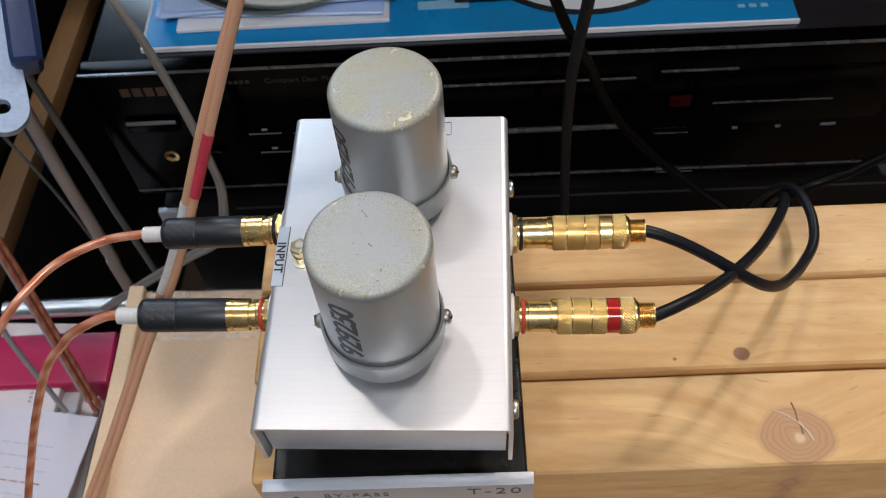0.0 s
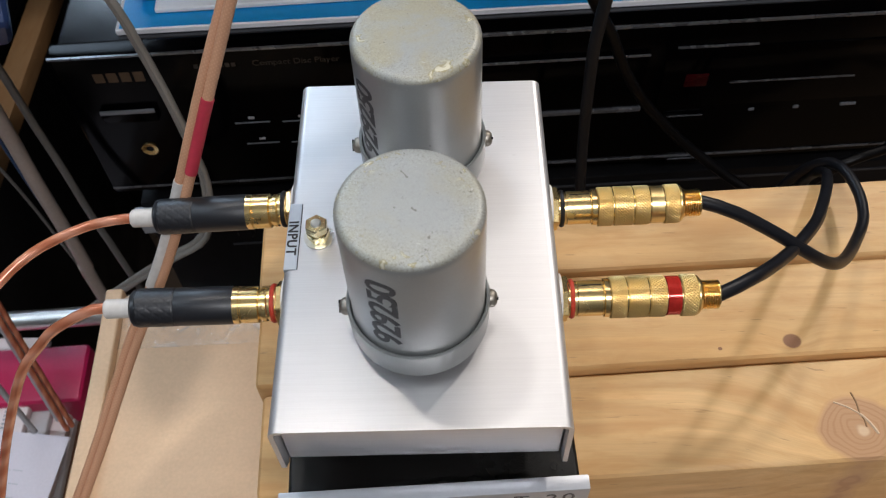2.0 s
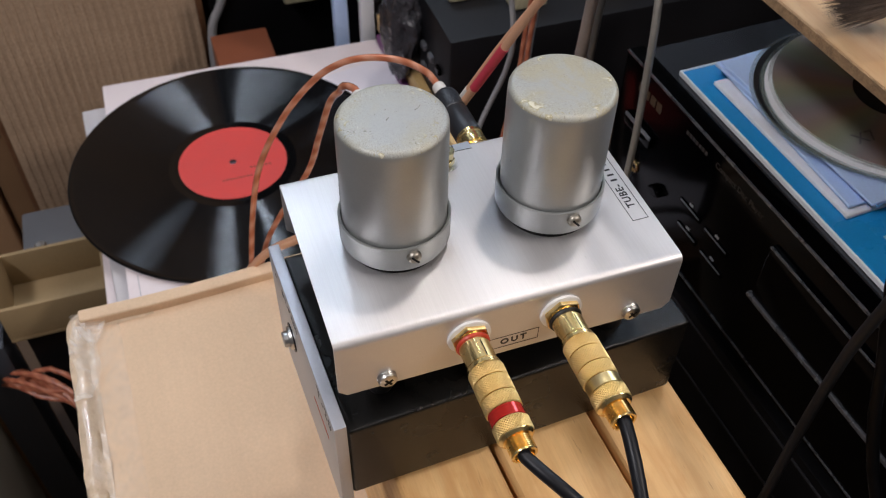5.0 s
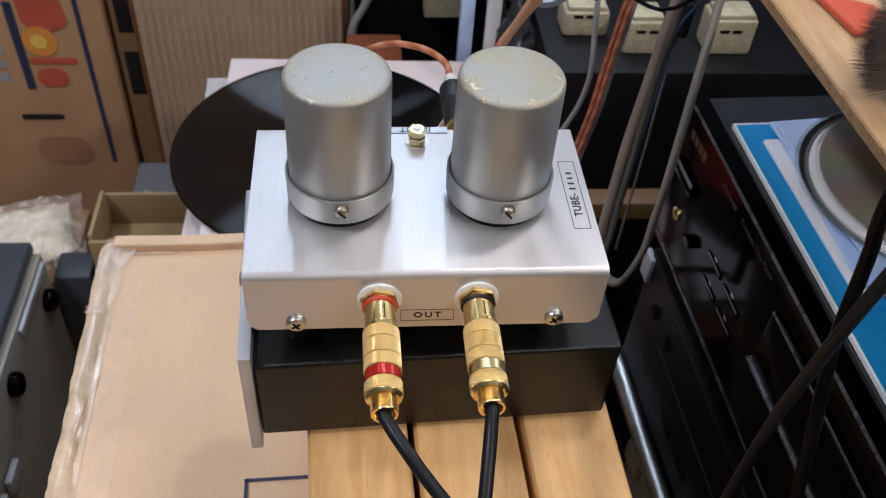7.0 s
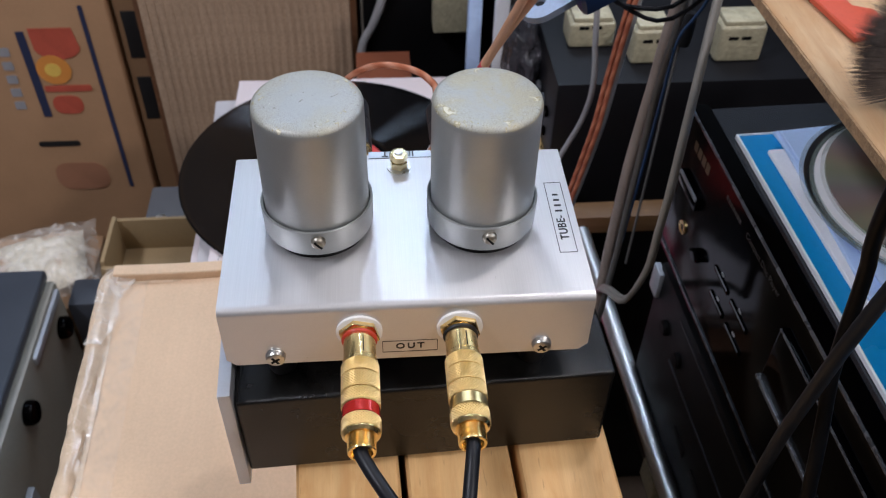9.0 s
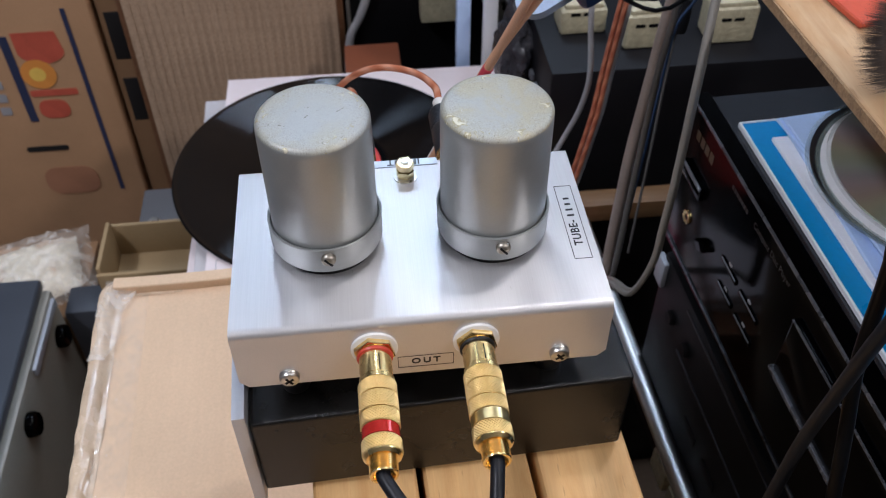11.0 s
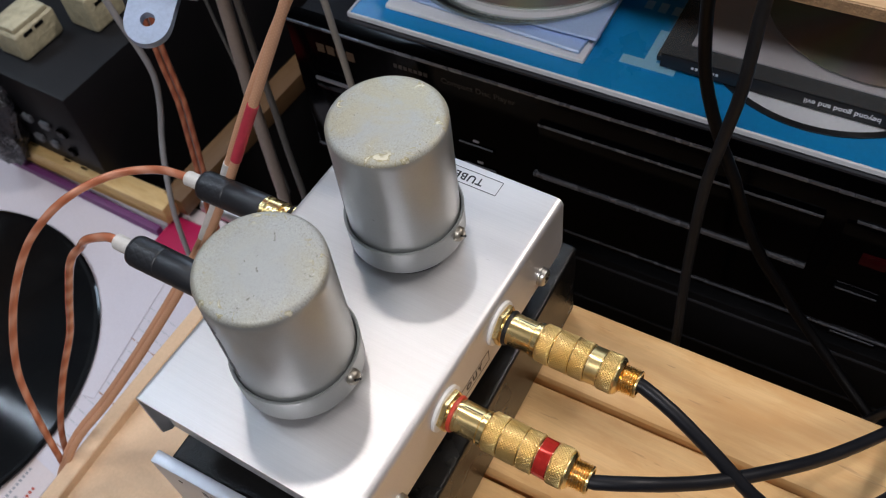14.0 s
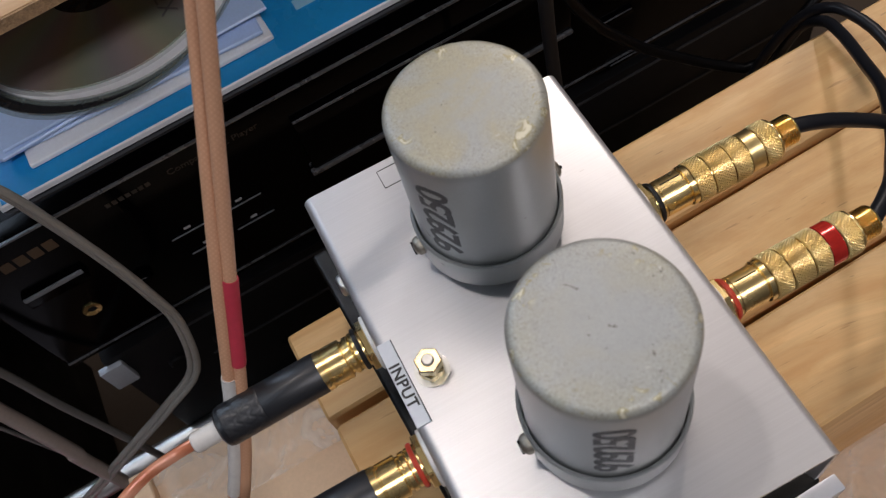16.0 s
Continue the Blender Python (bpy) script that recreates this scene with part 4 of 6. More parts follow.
    # the earth post
    post = part("earth_post", lathe([(0, 0.0068), (0.0011, 0.0068), (0.0014, 0.0065), (0.0014, 0), (0, 0)], (-0.0267, -0.0003, LID), (0, 0, 1), 18), STEEL, th, "brass earth bolt with two nuts")
    part("washer", lathe([(0.0040, 0), (0.0040, 0.0005), (0.0015, 0.0005), (0.0015, 0)], (-0.0267, -0.0003, LID), (0, 0, 1), 24, None, True), STEEL, post)
    part("nut", prism(hexagon(0.0031, 0.2), (-0.0267, -0.0003, LID + 0.0006), (0, 0, 1), 0.0025, None, 0.00025), BRASS, post, "brass hexagon nut", 0)
    part("nut", prism(hexagon(0.0031, 0.55), (-0.0267, -0.0003, LID + 0.0037), (0, 0, 1), 0.0025, None, 0.00025), BRASS, post, "brass hexagon nut", 0)
    # the two cans
    for cy, cx, shade in ((-0.0262, 0.0, 0), (0.0243, 0.0010, 1)):
        z = LID
        r = 0.0158
        prof = [(0, 0.0034), (r - 0.0006, 0.0034), (r, 0.0042), (r, 0.0330), (r, 0.0440)]
        prof += [(r - 0.0020 + 0.0020 * math.cos(radians(a)), 0.0453 + 0.0020 * math.sin(radians(a))) for a in (15, 30, 45, 60, 75, 90)]
        prof += [(r - 0.0050, 0.0475)]
        can = part("can", lathe(prof, (cx, cy, z), (0, 0, 1), 72, None, False, True), (CAN, CAN_OLD)[shade], th, ("aged silver-grey can with a scuffed rounded top", "aged silver-grey can with a yellowed rounded top")[shade])
        # near-black ring that draws the shadow gap below the collar
        part("base_ring", lathe([(0.0148, 0), (0.0148, 0.0036), (0.0120, 0.0036), (0.0120, 0)], (cx, cy, z), (0, 0, 1), 48, None, True), DARK_VOID, can, "black ring put in for the shadow gap under the can")
        part("collar", lathe([(r + 0.0001, 0.0034), (r + 0.0008, 0.0030), (r + 0.0010, 0.0034), (r + 0.0012, 0.0119), (r + 0.0009, 0.0123), (r + 0.0004, 0.0120), (r + 0.0002, 0.0050)], (cx, cy, z), (0, 0, 1), 72, None, True), CAN_COLLAR, can, "grey sheet-metal clamp collar")
        for sx in (1, -1):
            at, way = (cx + sx * (r + 0.0010), cy + 0.0006 * sx, z + 0.0088), (sx, 0, 0.0)
            bm = lathe([(0.0022, 0), (0.0022, 0.0007), (0.0020, 0.0013), (0.0015, 0.0018), (0.0008, 0.0020), (0, 0.0021)], at, way, 20)
            m = Matrix.Translation(Vector(at)) @ axis_turn(way)
            s = part("collar_screw", bm, DULL_STEEL, can, "small slotted screw")
            slot = box((0.0031, 0.0006, 0.0006), (0, 0, 0.0019), pose(0, 0, 0, 0, 0, 40))
            slot.transform(m)
            part("slot", slot, DARK_VOID, can, "", 0)
        # stamped number round the side
        bm = letters("929250", 0.0096, Matrix(), 0.00003, 0.86, 0.0002)
        bmesh.ops.triangulate(bm, faces=bm.faces[:])
        turn0 = radians(247 if shade == 0 else 216)
        for v in bm.verts:
            along, up, out = v.co.x, v.co.y, v.co.z
            a = turn0 - up / r
            v.co = Vector((cx + (r + 0.00005 + out) * math.cos(a), cy + (r + 0.00005 + out) * math.sin(a), z + 0.0278 + along))
        part("stamped_number", bm, WORN_INK, can, "worn dark stamped digits", 0)
    # sockets
    for sx in (1, -1):
        for y, ring in ((0.0150 if sx > 0 else 0.0174, RUBBER), (-0.0147 if sx > 0 else -0.0138, RED_RING)):
            c, w = Vector((sx * HALF_W, y, 0.0657)), (sx, 0, 0)
            s = part("socket", lathe([(0.0046, 0.0), (0.0046, 0.0050), (0.0042, 0.0052), (0, 0.0052)], c, w, 32), GOLD, th, "gold-plated phono socket")
            part("washer", lathe([(0.0068, 0), (0.0068, 0.0008), (0.0064, 0.0010), (0.0046, 0.0010), (0.0046, 0)], c, w, 40, None, True), WHITE_NYLON, s, "white nylon washer")
            part("nut", prism(hexagon(0.0062, 0.25), c + Vector(w) * 0.0010, w, 0.0016, None, 0.0002), GOLD, s, "gold hexagon nut", 0)
            part("colour_ring", lathe([(0.0046, 0.0031), (0.0051, 0.0032), (0.0053, 0.0037), (0.0051, 0.0042), (0.0046, 0.0043)], c, w, 40, None, True), ring, s, "red rubber ring" if ring is RED_RING else "black rubber ring")


transformer_box()


# ---- plugs and cables at the box ----
def knurl(at, way, h0, h1, r, seg=304, rows=0, deep=0.00019, count=38, pitch=0.00092):
    """A sleeve with crossed diamond cuts."""
    rows = rows or max(8, int((h1 - h0) / 0.000115))
    bm = bmesh.new()
    m = Matrix.Translation(at) @ axis_turn(way)
    rings = []
    for j in range(rows + 1):
        h = h0 + (h1 - h0) * j / rows
        edge = min(1.0, min(j, rows - j) / 2)
        ring = []
        for i in range(seg):
            a = 2 * math.pi * i / seg
            p = 2 * math.pi * (h - h0) / pitch
            cut = min(abs(math.sin((count * a + p) / 2)), abs(math.sin((count * a - p) / 2)))
            cut = min(1.0, 1.45 * cut)
            rr = r - deep * 1.6 * (1 - edge) - deep * (1 - cut) * 2 * edge + deep * 0.6 * edge
            ring.append(bm.verts.new(m @ Vector((rr * math.cos(a), rr * math.sin(a), h))))
        rings.append(ring)
    for a, b in zip(rings, rings[1:]):
        for i in range(seg):
            j = (i + 1) % seg
            bm.faces.new((a[i], a[j], b[j], b[i]))
    return bm


def gold_plug(y, z, way, red, path):
    name = "red-banded" if red else "plain gold"
    c = Vector((HALF_W, y, z))
    th = thing("phono_cable", c, f"black audio cable with a {name} knurled plug", "audio cable", "output cables")
    w = Vector(way).normalized()
    body = [(0, 0.0052), (0.0047, 0.0052), (0.0047, 0.0115), (0.0045, 0.0117), (0.0045, 0.0119), (0.0051, 0.0121), (0.0051, 0.0134), (0.0049, 0.0136), (0.0049, 0.0358)]
    body += [(0.0052, 0.0362), (0.0052, 0.0366), (0.0044, 0.0374), (0.0036, 0.0374)]
    for i in range(7):
        h = 0.0376 + i * 0.00064
        body += [(0.00315, h), (0.00385, h + 0.00024), (0.00385, h + 0.00036)]
    body += [(0.0037, 0.0422), (0.0030, 0.0422), (0.0030, 0.0400), (0, 0.0400)]
    plug = part("plug", lathe(body, c, w, 48), GOLD, th, "gold-plated phono plug with knurled grip")
    for a, b in ((0.0136, 0.0178), (0.0181, 0.0234), (0.0237, 0.0280), (0.0320, 0.0361)):
        part("knurled_grip", knurl(c, w, a, b, 0.0054), GOLD_KNURL, plug, "diamond-knurled gold sleeve", 45)
    part("colour_band", lathe([(0.0049, 0.0282), (0.0052, 0.0283), (0.0052, 0.0317), (0.0049, 0.0318)], c, w, 48, None, True), RED_FOIL if red else GOLD_KNURL, plug, "glossy red band" if red else "smooth gold band")
    slit = box((0.0001, 0.0003, 0.0055), c + w * 0.0085 + Vector((0, 0.0012, 0.00456)), axis_turn(w))
    part("slit", slit, DARK_VOID, plug, "", 0)
    part("cable", tube([c + w * 0.0395, c + w * 0.0430, *path], 0.00195, 16, 0.004), BLACK_CORD, th, "matt black rubber cable")


gold_plug(0.0150, 0.0657, (1, -0.006, 0.036), False, [(0.0883, 0.0131, 0.0640), (0.1019, 0.0108, 0.0560), (0.1130, 0.0092, 0.0480), (0.1220, 0.0110, 0.0400), (0.1310, 0.0180, 0.0310), (0.1440, 0.0344, 0.0175), (0.1519, 0.0482, 0.0132), (0.1537, 0.0637, 0.0110), (0.1509, 0.0780, 0.0060), (0.1460, 0.0890, -0.0150), (0.1400, 0.0980, -0.0600), (0.135, 0.105, -0.12)])
gold_plug(-0.0147, 0.0657, (1, 0.006, 0.004), True, [(0.0884, -0.0086, 0.0639), (0.0955, -0.0025, 0.0590), (0.1055, 0.0071, 0.0525), (0.1191, 0.0231, 0.0425), (0.1297, 0.0393, 0.0300), (0.1420, 0.0610, 0.0150), (0.1480, 0.0750, 0.0040), (0.1500, 0.0870, -0.0150), (0.1480, 0.0960, -0.0600), (0.14, 0.105, -0.13)])


def black_plug(y, z, way, red, path):
    c = Vector((-HALF_W, y, z))
    w = Vector(way).normalized()
    th = thing("copper_cable", c, "clear-sleeved copper cable with a black and gold phono plug", "audio cable", "input cables")
    part("plug_collar", lathe([(0, 0.0052), (0.0043, 0.0052), (0.0046, 0.0056), (0.0046, 0.0066), (0.0041, 0.0068), (0.0041, 0.0074), (0.0049, 0.0077), (0.0049, 0.0120), (0.0047, 0.0122), (0.0047, 0.0125), (0.0050, 0.0127), (0.0050, 0.0142), (0, 0.0142)], c, w, 40), GOLD, th, "gold-plated slotted collar")
    shell = part("plug_shell", lathe([(0.0040, 0.0140), (0.0050, 0.0142), (0.0051, 0.0146), (0.0051, 0.0290), (0.0050, 0.0292), (0.0051, 0.0294)] + [(0.0046, 0.0296), (0.0046, 0.0388)] + [(0.0051, 0.0392), (0.0048, 0.0402), (0.0040, 0.0408), (0.0030, 0.0410), (0, 0.0410)], c, w, 40), BLACK_SHELL, th, "black plug shell with a ribbed grip")
    part("ribbed_grip", knurl(c, w, 0.0294, 0.0391, 0.00512, 96, 64, 0.00004, 12, 0.0034), BLACK_SHELL, shell, "scalloped black grip", 60)
    end = c + w * 0.0405
    part("heat_shrink", lathe([(0.0026, 0), (0.0026, 0.0070), (0.0022, 0.0074), (0, 0.0074)], end, w, 20), WHITE_SHRINK, shell, "grey-white heat-shrink sleeve")
    part("cable", tube([end + w * 0.003, end + w * 0.0105, *path], 0.00148, 14, 0.003), COPPER_CORD, th, "twisted copper strands in a clear sleeve")


black_plug(0.0174, 0.0655, (-1, -0.011, -0.035), False, [(-0.0990, 0.0164, 0.0604), (-0.1138, 0.0100, 0.0570), (-0.1249, -0.0016, 0.0531), (-0.1330, -0.0124, 0.0460), (-0.1410, -0.0230, 0.0330), (-0.1460, -0.0372, 0.0120), (-0.1480, -0.0506, -0.0150), (-0.1501, -0.0577, -0.0464), (-0.1560, -0.0630, -0.0880), (-0.1680, -0.0660, -0.1300)])
black_plug(-0.0138, 0.0655, (-1, -0.035, 0.045), True, [(-0.0985, -0.0172, 0.0610), (-0.1056, -0.0175, 0.0530), (-0.1153, -0.0200, 0.0410), (-0.1313, -0.0232, 0.0102), (-0.1455, -0.0272, -0.0206), (-0.1566, -0.0382, -0.0502), (-0.1640, -0.0520, -0.0830), (-0.1760, -0.0600, -0.1270)])


def speaker_pair():
    """Two tan woven cables that hang side by side, with red and white sleeves."""
    th = thing("woven_cable_pair", (-0.078, 0.016, 0.05), "pair of tan woven-sleeved cables with red and white shrink sleeves", "cable")
    top, mid, low = Vector((0.034, 0.0965, 0.30)), Vector((-0.0549, 0.0325, 0.1010)), Vector((-0.0775, 0.0170, 0.0480))
    tail = [Vector((-0.0990, 0.0055, 0.0080)), Vector((-0.1180, -0.0170, -0.0270)), Vector((-0.1340, -0.0360, -0.0540)), Vector((-0.1500, -0.0580, -0.0800)), Vector((-0.166, -0.085, -0.13))]
    side = Vector((0.00112, -0.00056, -0.00025))
    fork = Vector((0.0, 0.0042, -0.0012))
    a = [top - fork * 1.8, Vector((-0.011, 0.0646, 0.20)) - fork * 1.15 + side * 0.3, Vector((-0.0332, 0.0484, 0.15)) - fork * 0.62 + side * 0.5, mid + side, low + side] + [t + side for t in tail]
    b = [top + fork * 1.8, Vector((-0.011, 0.0646, 0.20)) + fork * 1.15 - side * 0.3, Vector((-0.0332, 0.0484, 0.15)) + fork * 0.62 - side * 0.5, mid - side, low - side] + [t - side for t in tail]
    part("cable", tube(a, 0.00155, 14, 0.004), BRAID_CORD, th, "tan woven sleeve")
    part("cable", tube(b, 0.00155, 14, 0.004), BRAID_CORD, th, "tan woven sleeve")
    pa, pb = smooth_path(a, 0.002), smooth_path(b, 0.002)
    cut = lambda p, z0, z1: [q for q in p if z0 < q.z < z1]  # noqa: E731
    part("red_sleeve", tube(cut(pa, 0.073, 0.0985), 0.00182, 16, 0.004), RED_SHRINK, th, "red heat-shrink sleeve")
    part("white_sleeve", tube(cut(pb, 0.033, 0.0725), 0.00182, 16, 0.004), WHITE_SHRINK, th, "white heat-shrink sleeve")


speaker_pair()


# ---- the disc player and what lies on it ----
CD_TURN = 2.3
CD_AT = Vector((0.030, 0.1654, 0.0))
CD = Matrix.Translation(CD_AT) @ pose(0, 0, 0, 0, 0, CD_TURN)


def disc_player():
    th = thing("disc_player", (0.03, 0.30, -0.105), "black compact disc player with a glossy front and a closed drawer", "disc player")
    put = placed(th, CD)
    x0, x1, top, low = -0.2000, 0.2350, -0.0060, -0.1010
    put("body", span((x0 + 0.003, 0.010, low), (x1 - 0.003, 0.27, top), 0.0015), BLACK_METAL, "black painted steel case")
    front = put("front", span((x0, 0.0, low + 0.001), (x1, 0.0105, top + 0.0014), 0.0022, 3), BLACK_PLASTIC, "glossy black front")
    # pale strips painted as highlights along the front edges
    put("top_trim", span((x0 + 0.001, -0.0004, top + 0.0000), (x1 - 0.001, 0.0010, top + 0.0010)), EDGE_SHINE, "thin bright edge", front, 0)
    put("lower_trim", span((x0 + 0.001, -0.0006, low + 0.0050), (x1 - 0.001, 0.0010, low + 0.0060)), EDGE_SHINE, "thin bright edge", front, 0)
    face = lambda x, z: axes((1, 0, 0), (0, 0, 1), (x, -0.0001, z))  # noqa: E731
    # drawer
    d = put("drawer", span((-0.0590, -0.0022, -0.0545), (0.0710, 0.004, -0.0200), 0.0012), BLACK_PLASTIC, "closed disc drawer", front)
    put("drawer_edge", span((-0.0585, -0.0026, -0.0213), (0.0705, -0.0018, -0.0203)), EDGE_SHINE, "", d, 0)
    put("drawer_edge", span((-0.0610, -0.0032, -0.0570), (0.0710, -0.0002, -0.0545), 0.0006), EDGE_SHINE, "", d, 0)
    # display on the other side
    w = put("window", span((0.0790, -0.0008, -0.0580), (0.2000, 0.002, -0.0200), 0.0006), BLACK_PLASTIC, "dark display window", front)
    put("lamp", span((0.0900, -0.0011, -0.0440), (0.1010, -0.0004, -0.0360), 0.0002), RED_LAMP, "dark red lamp window", w)
    put("line", span((0.0830, -0.0012, -0.0192), (0.1200, -0.0003, -0.0184)), EDGE_SHINE, "", front, 0)
    put("line", span((0.1120, -0.0012, -0.0430), (0.1720, -0.0003, -0.0422)), EDGE_SHINE, "", front, 0)
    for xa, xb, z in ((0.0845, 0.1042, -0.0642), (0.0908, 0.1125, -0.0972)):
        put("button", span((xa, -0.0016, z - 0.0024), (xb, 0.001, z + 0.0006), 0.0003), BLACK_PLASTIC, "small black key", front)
        put("button_edge", span((xa + 0.001, -0.0018, z + 0.0004), (xb - 0.001, -0.0014, z + 0.0009)), EDGE_SHINE, "", front, 0)
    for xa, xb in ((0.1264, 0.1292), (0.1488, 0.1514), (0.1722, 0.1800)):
        put("mark", span((xa, -0.0006, -0.0638), (xb, 0.0004, -0.0622), 0.0002), KEY_SHINE_MARK, "small pale mark", front, 0)
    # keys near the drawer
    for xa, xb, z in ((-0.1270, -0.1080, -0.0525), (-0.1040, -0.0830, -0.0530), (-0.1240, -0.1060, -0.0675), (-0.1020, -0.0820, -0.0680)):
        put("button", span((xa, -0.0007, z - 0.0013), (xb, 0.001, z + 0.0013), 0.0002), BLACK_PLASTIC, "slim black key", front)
        # the glint on the key edge is a pale strip
        put("button_edge", span((xa + 0.001, -0.0009, z + 0.0006), (xb - 0.001, -0.0006, z + 0.0013)), KEY_SHINE_MARK, "", front, 0)
        put("mark", span(((xa + xb) / 2 - 0.0015, -0.0004, z + 0.0030), ((xa + xb) / 2 + 0.0015, -0.00005, z + 0.0042)), PRINT_GREY, "", front, 0)
    put("lever", prism([(0.006, 0), (0, 0.0035), (-0.006, 0), (0, -0.0035)], (-0.1465, 0.0004, -0.0640), (0, -1, 0), 0.0040, None, 0.0008), BLACK_PLASTIC, "four-cornered black knob", front)
    put("maker_mark", bars(4, 0.0046, 0.0060, 0.0014, face(-0.1712, -0.0180), seed=5), PRINT_TAN, "tan maker's mark", front, 0)
    put("model_line", bars(7, 0.0020, 0.0026, 0.0008, face(-0.1270, -0.0140), seed=6), DIM_PRINT, "dim small printed marks", front, 0)
    put("lettering", letters("Compact Disc Player", 0.0046, face(-0.0905, -0.0140)), DIM_PRINT, "dim small printed words", front, 0)
    put("power_key", span((-0.1865, -0.0026, -0.0450), (-0.1600, 0.001, -0.0370), 0.0008), BLACK_PLASTIC, "black power key", front)
    put("power_key_edge", span((-0.1860, -0.0030, -0.0390), (-0.1605, -0.0020, -0.0368), 0.0003), KEY_SHINE_MARK, "bright key edge", front)
    put("headphone_jack", lathe([(0.0015, -0.0010), (0.0020, 0.0006), (0.0040, 0.0008), (0.0042, 0.0002), (0.0042, -0.0010)], (-0.1712, -0.0001, -0.0665), (0, -1, 0), 28), GOLD, "brass-ringed headphone jack", front)
    put("jack_hole", lathe([(0, 0.0003), (0.0019, 0.0003), (0.0019, -0.0005), (0, -0.0005)], (-0.1712, -0.0001, -0.0665), (0, -1, 0), 20), DARK_VOID, "", front)
    for x in (-0.17, 0.20):
        for y in (0.03, 0.24):
            put("foot", lathe([(0, -0.113), (0.014, -0.113), (0.016, -0.101), (0, -0.101)], (x, y, 0), (0, 0, 1), 20), RUBBER)


disc_player()


def lower_deck():
    th = thing("tape_deck", (0.03, 0.30, -0.26), "black audio deck under the disc player, in shade", "audio deck")
    put = placed(th, CD)
    put("body", span((-0.190, 0.016, -0.262), (0.235, 0.27, -0.1135), 0.0015), BLACK_METAL, "black painted steel case")
    front = put("front", span((-0.192, 0.004, -0.260), (0.237, 0.0165, -0.1150), 0.002, 2), DARK_VOID, "glossy black front")
    for z in (-0.122, -0.158, -0.215):
        put("trim", span((-0.150, 0.0032, z), (0.230, 0.0048, z + 0.0012)), DIM_EDGE, "", front, 0)
    put("pale_tab", span((-0.196, 0.0010, -0.139), (-0.184, 0.0050, -0.119), 0.001), TIN, "pale metal tab", front)
    for x in (-0.165, -0.140):
        put("knob", lathe([(0.005, -0.002), (0.005, 0.002), (0.004, 0.003), (0, 0.003)], (x, 0.004, -0.145), (0, -1, 0), 20), DARK_VOID, "", front)
    for x in (-0.12, -0.09, 0.02, 0.06, 0.12):
        put("key", span((x, 0.0032, -0.190), (x + 0.018, 0.005, -0.183), 0.0003), DARK_VOID, "", front)
    for i in range(3):
        put("socket_block", span((-0.13 + i * 0.028, -0.004, -0.250), (-0.108 + i * 0.028, 0.005, -0.232), 0.001), CREAM, "small cream connector block", front)


lower_deck()


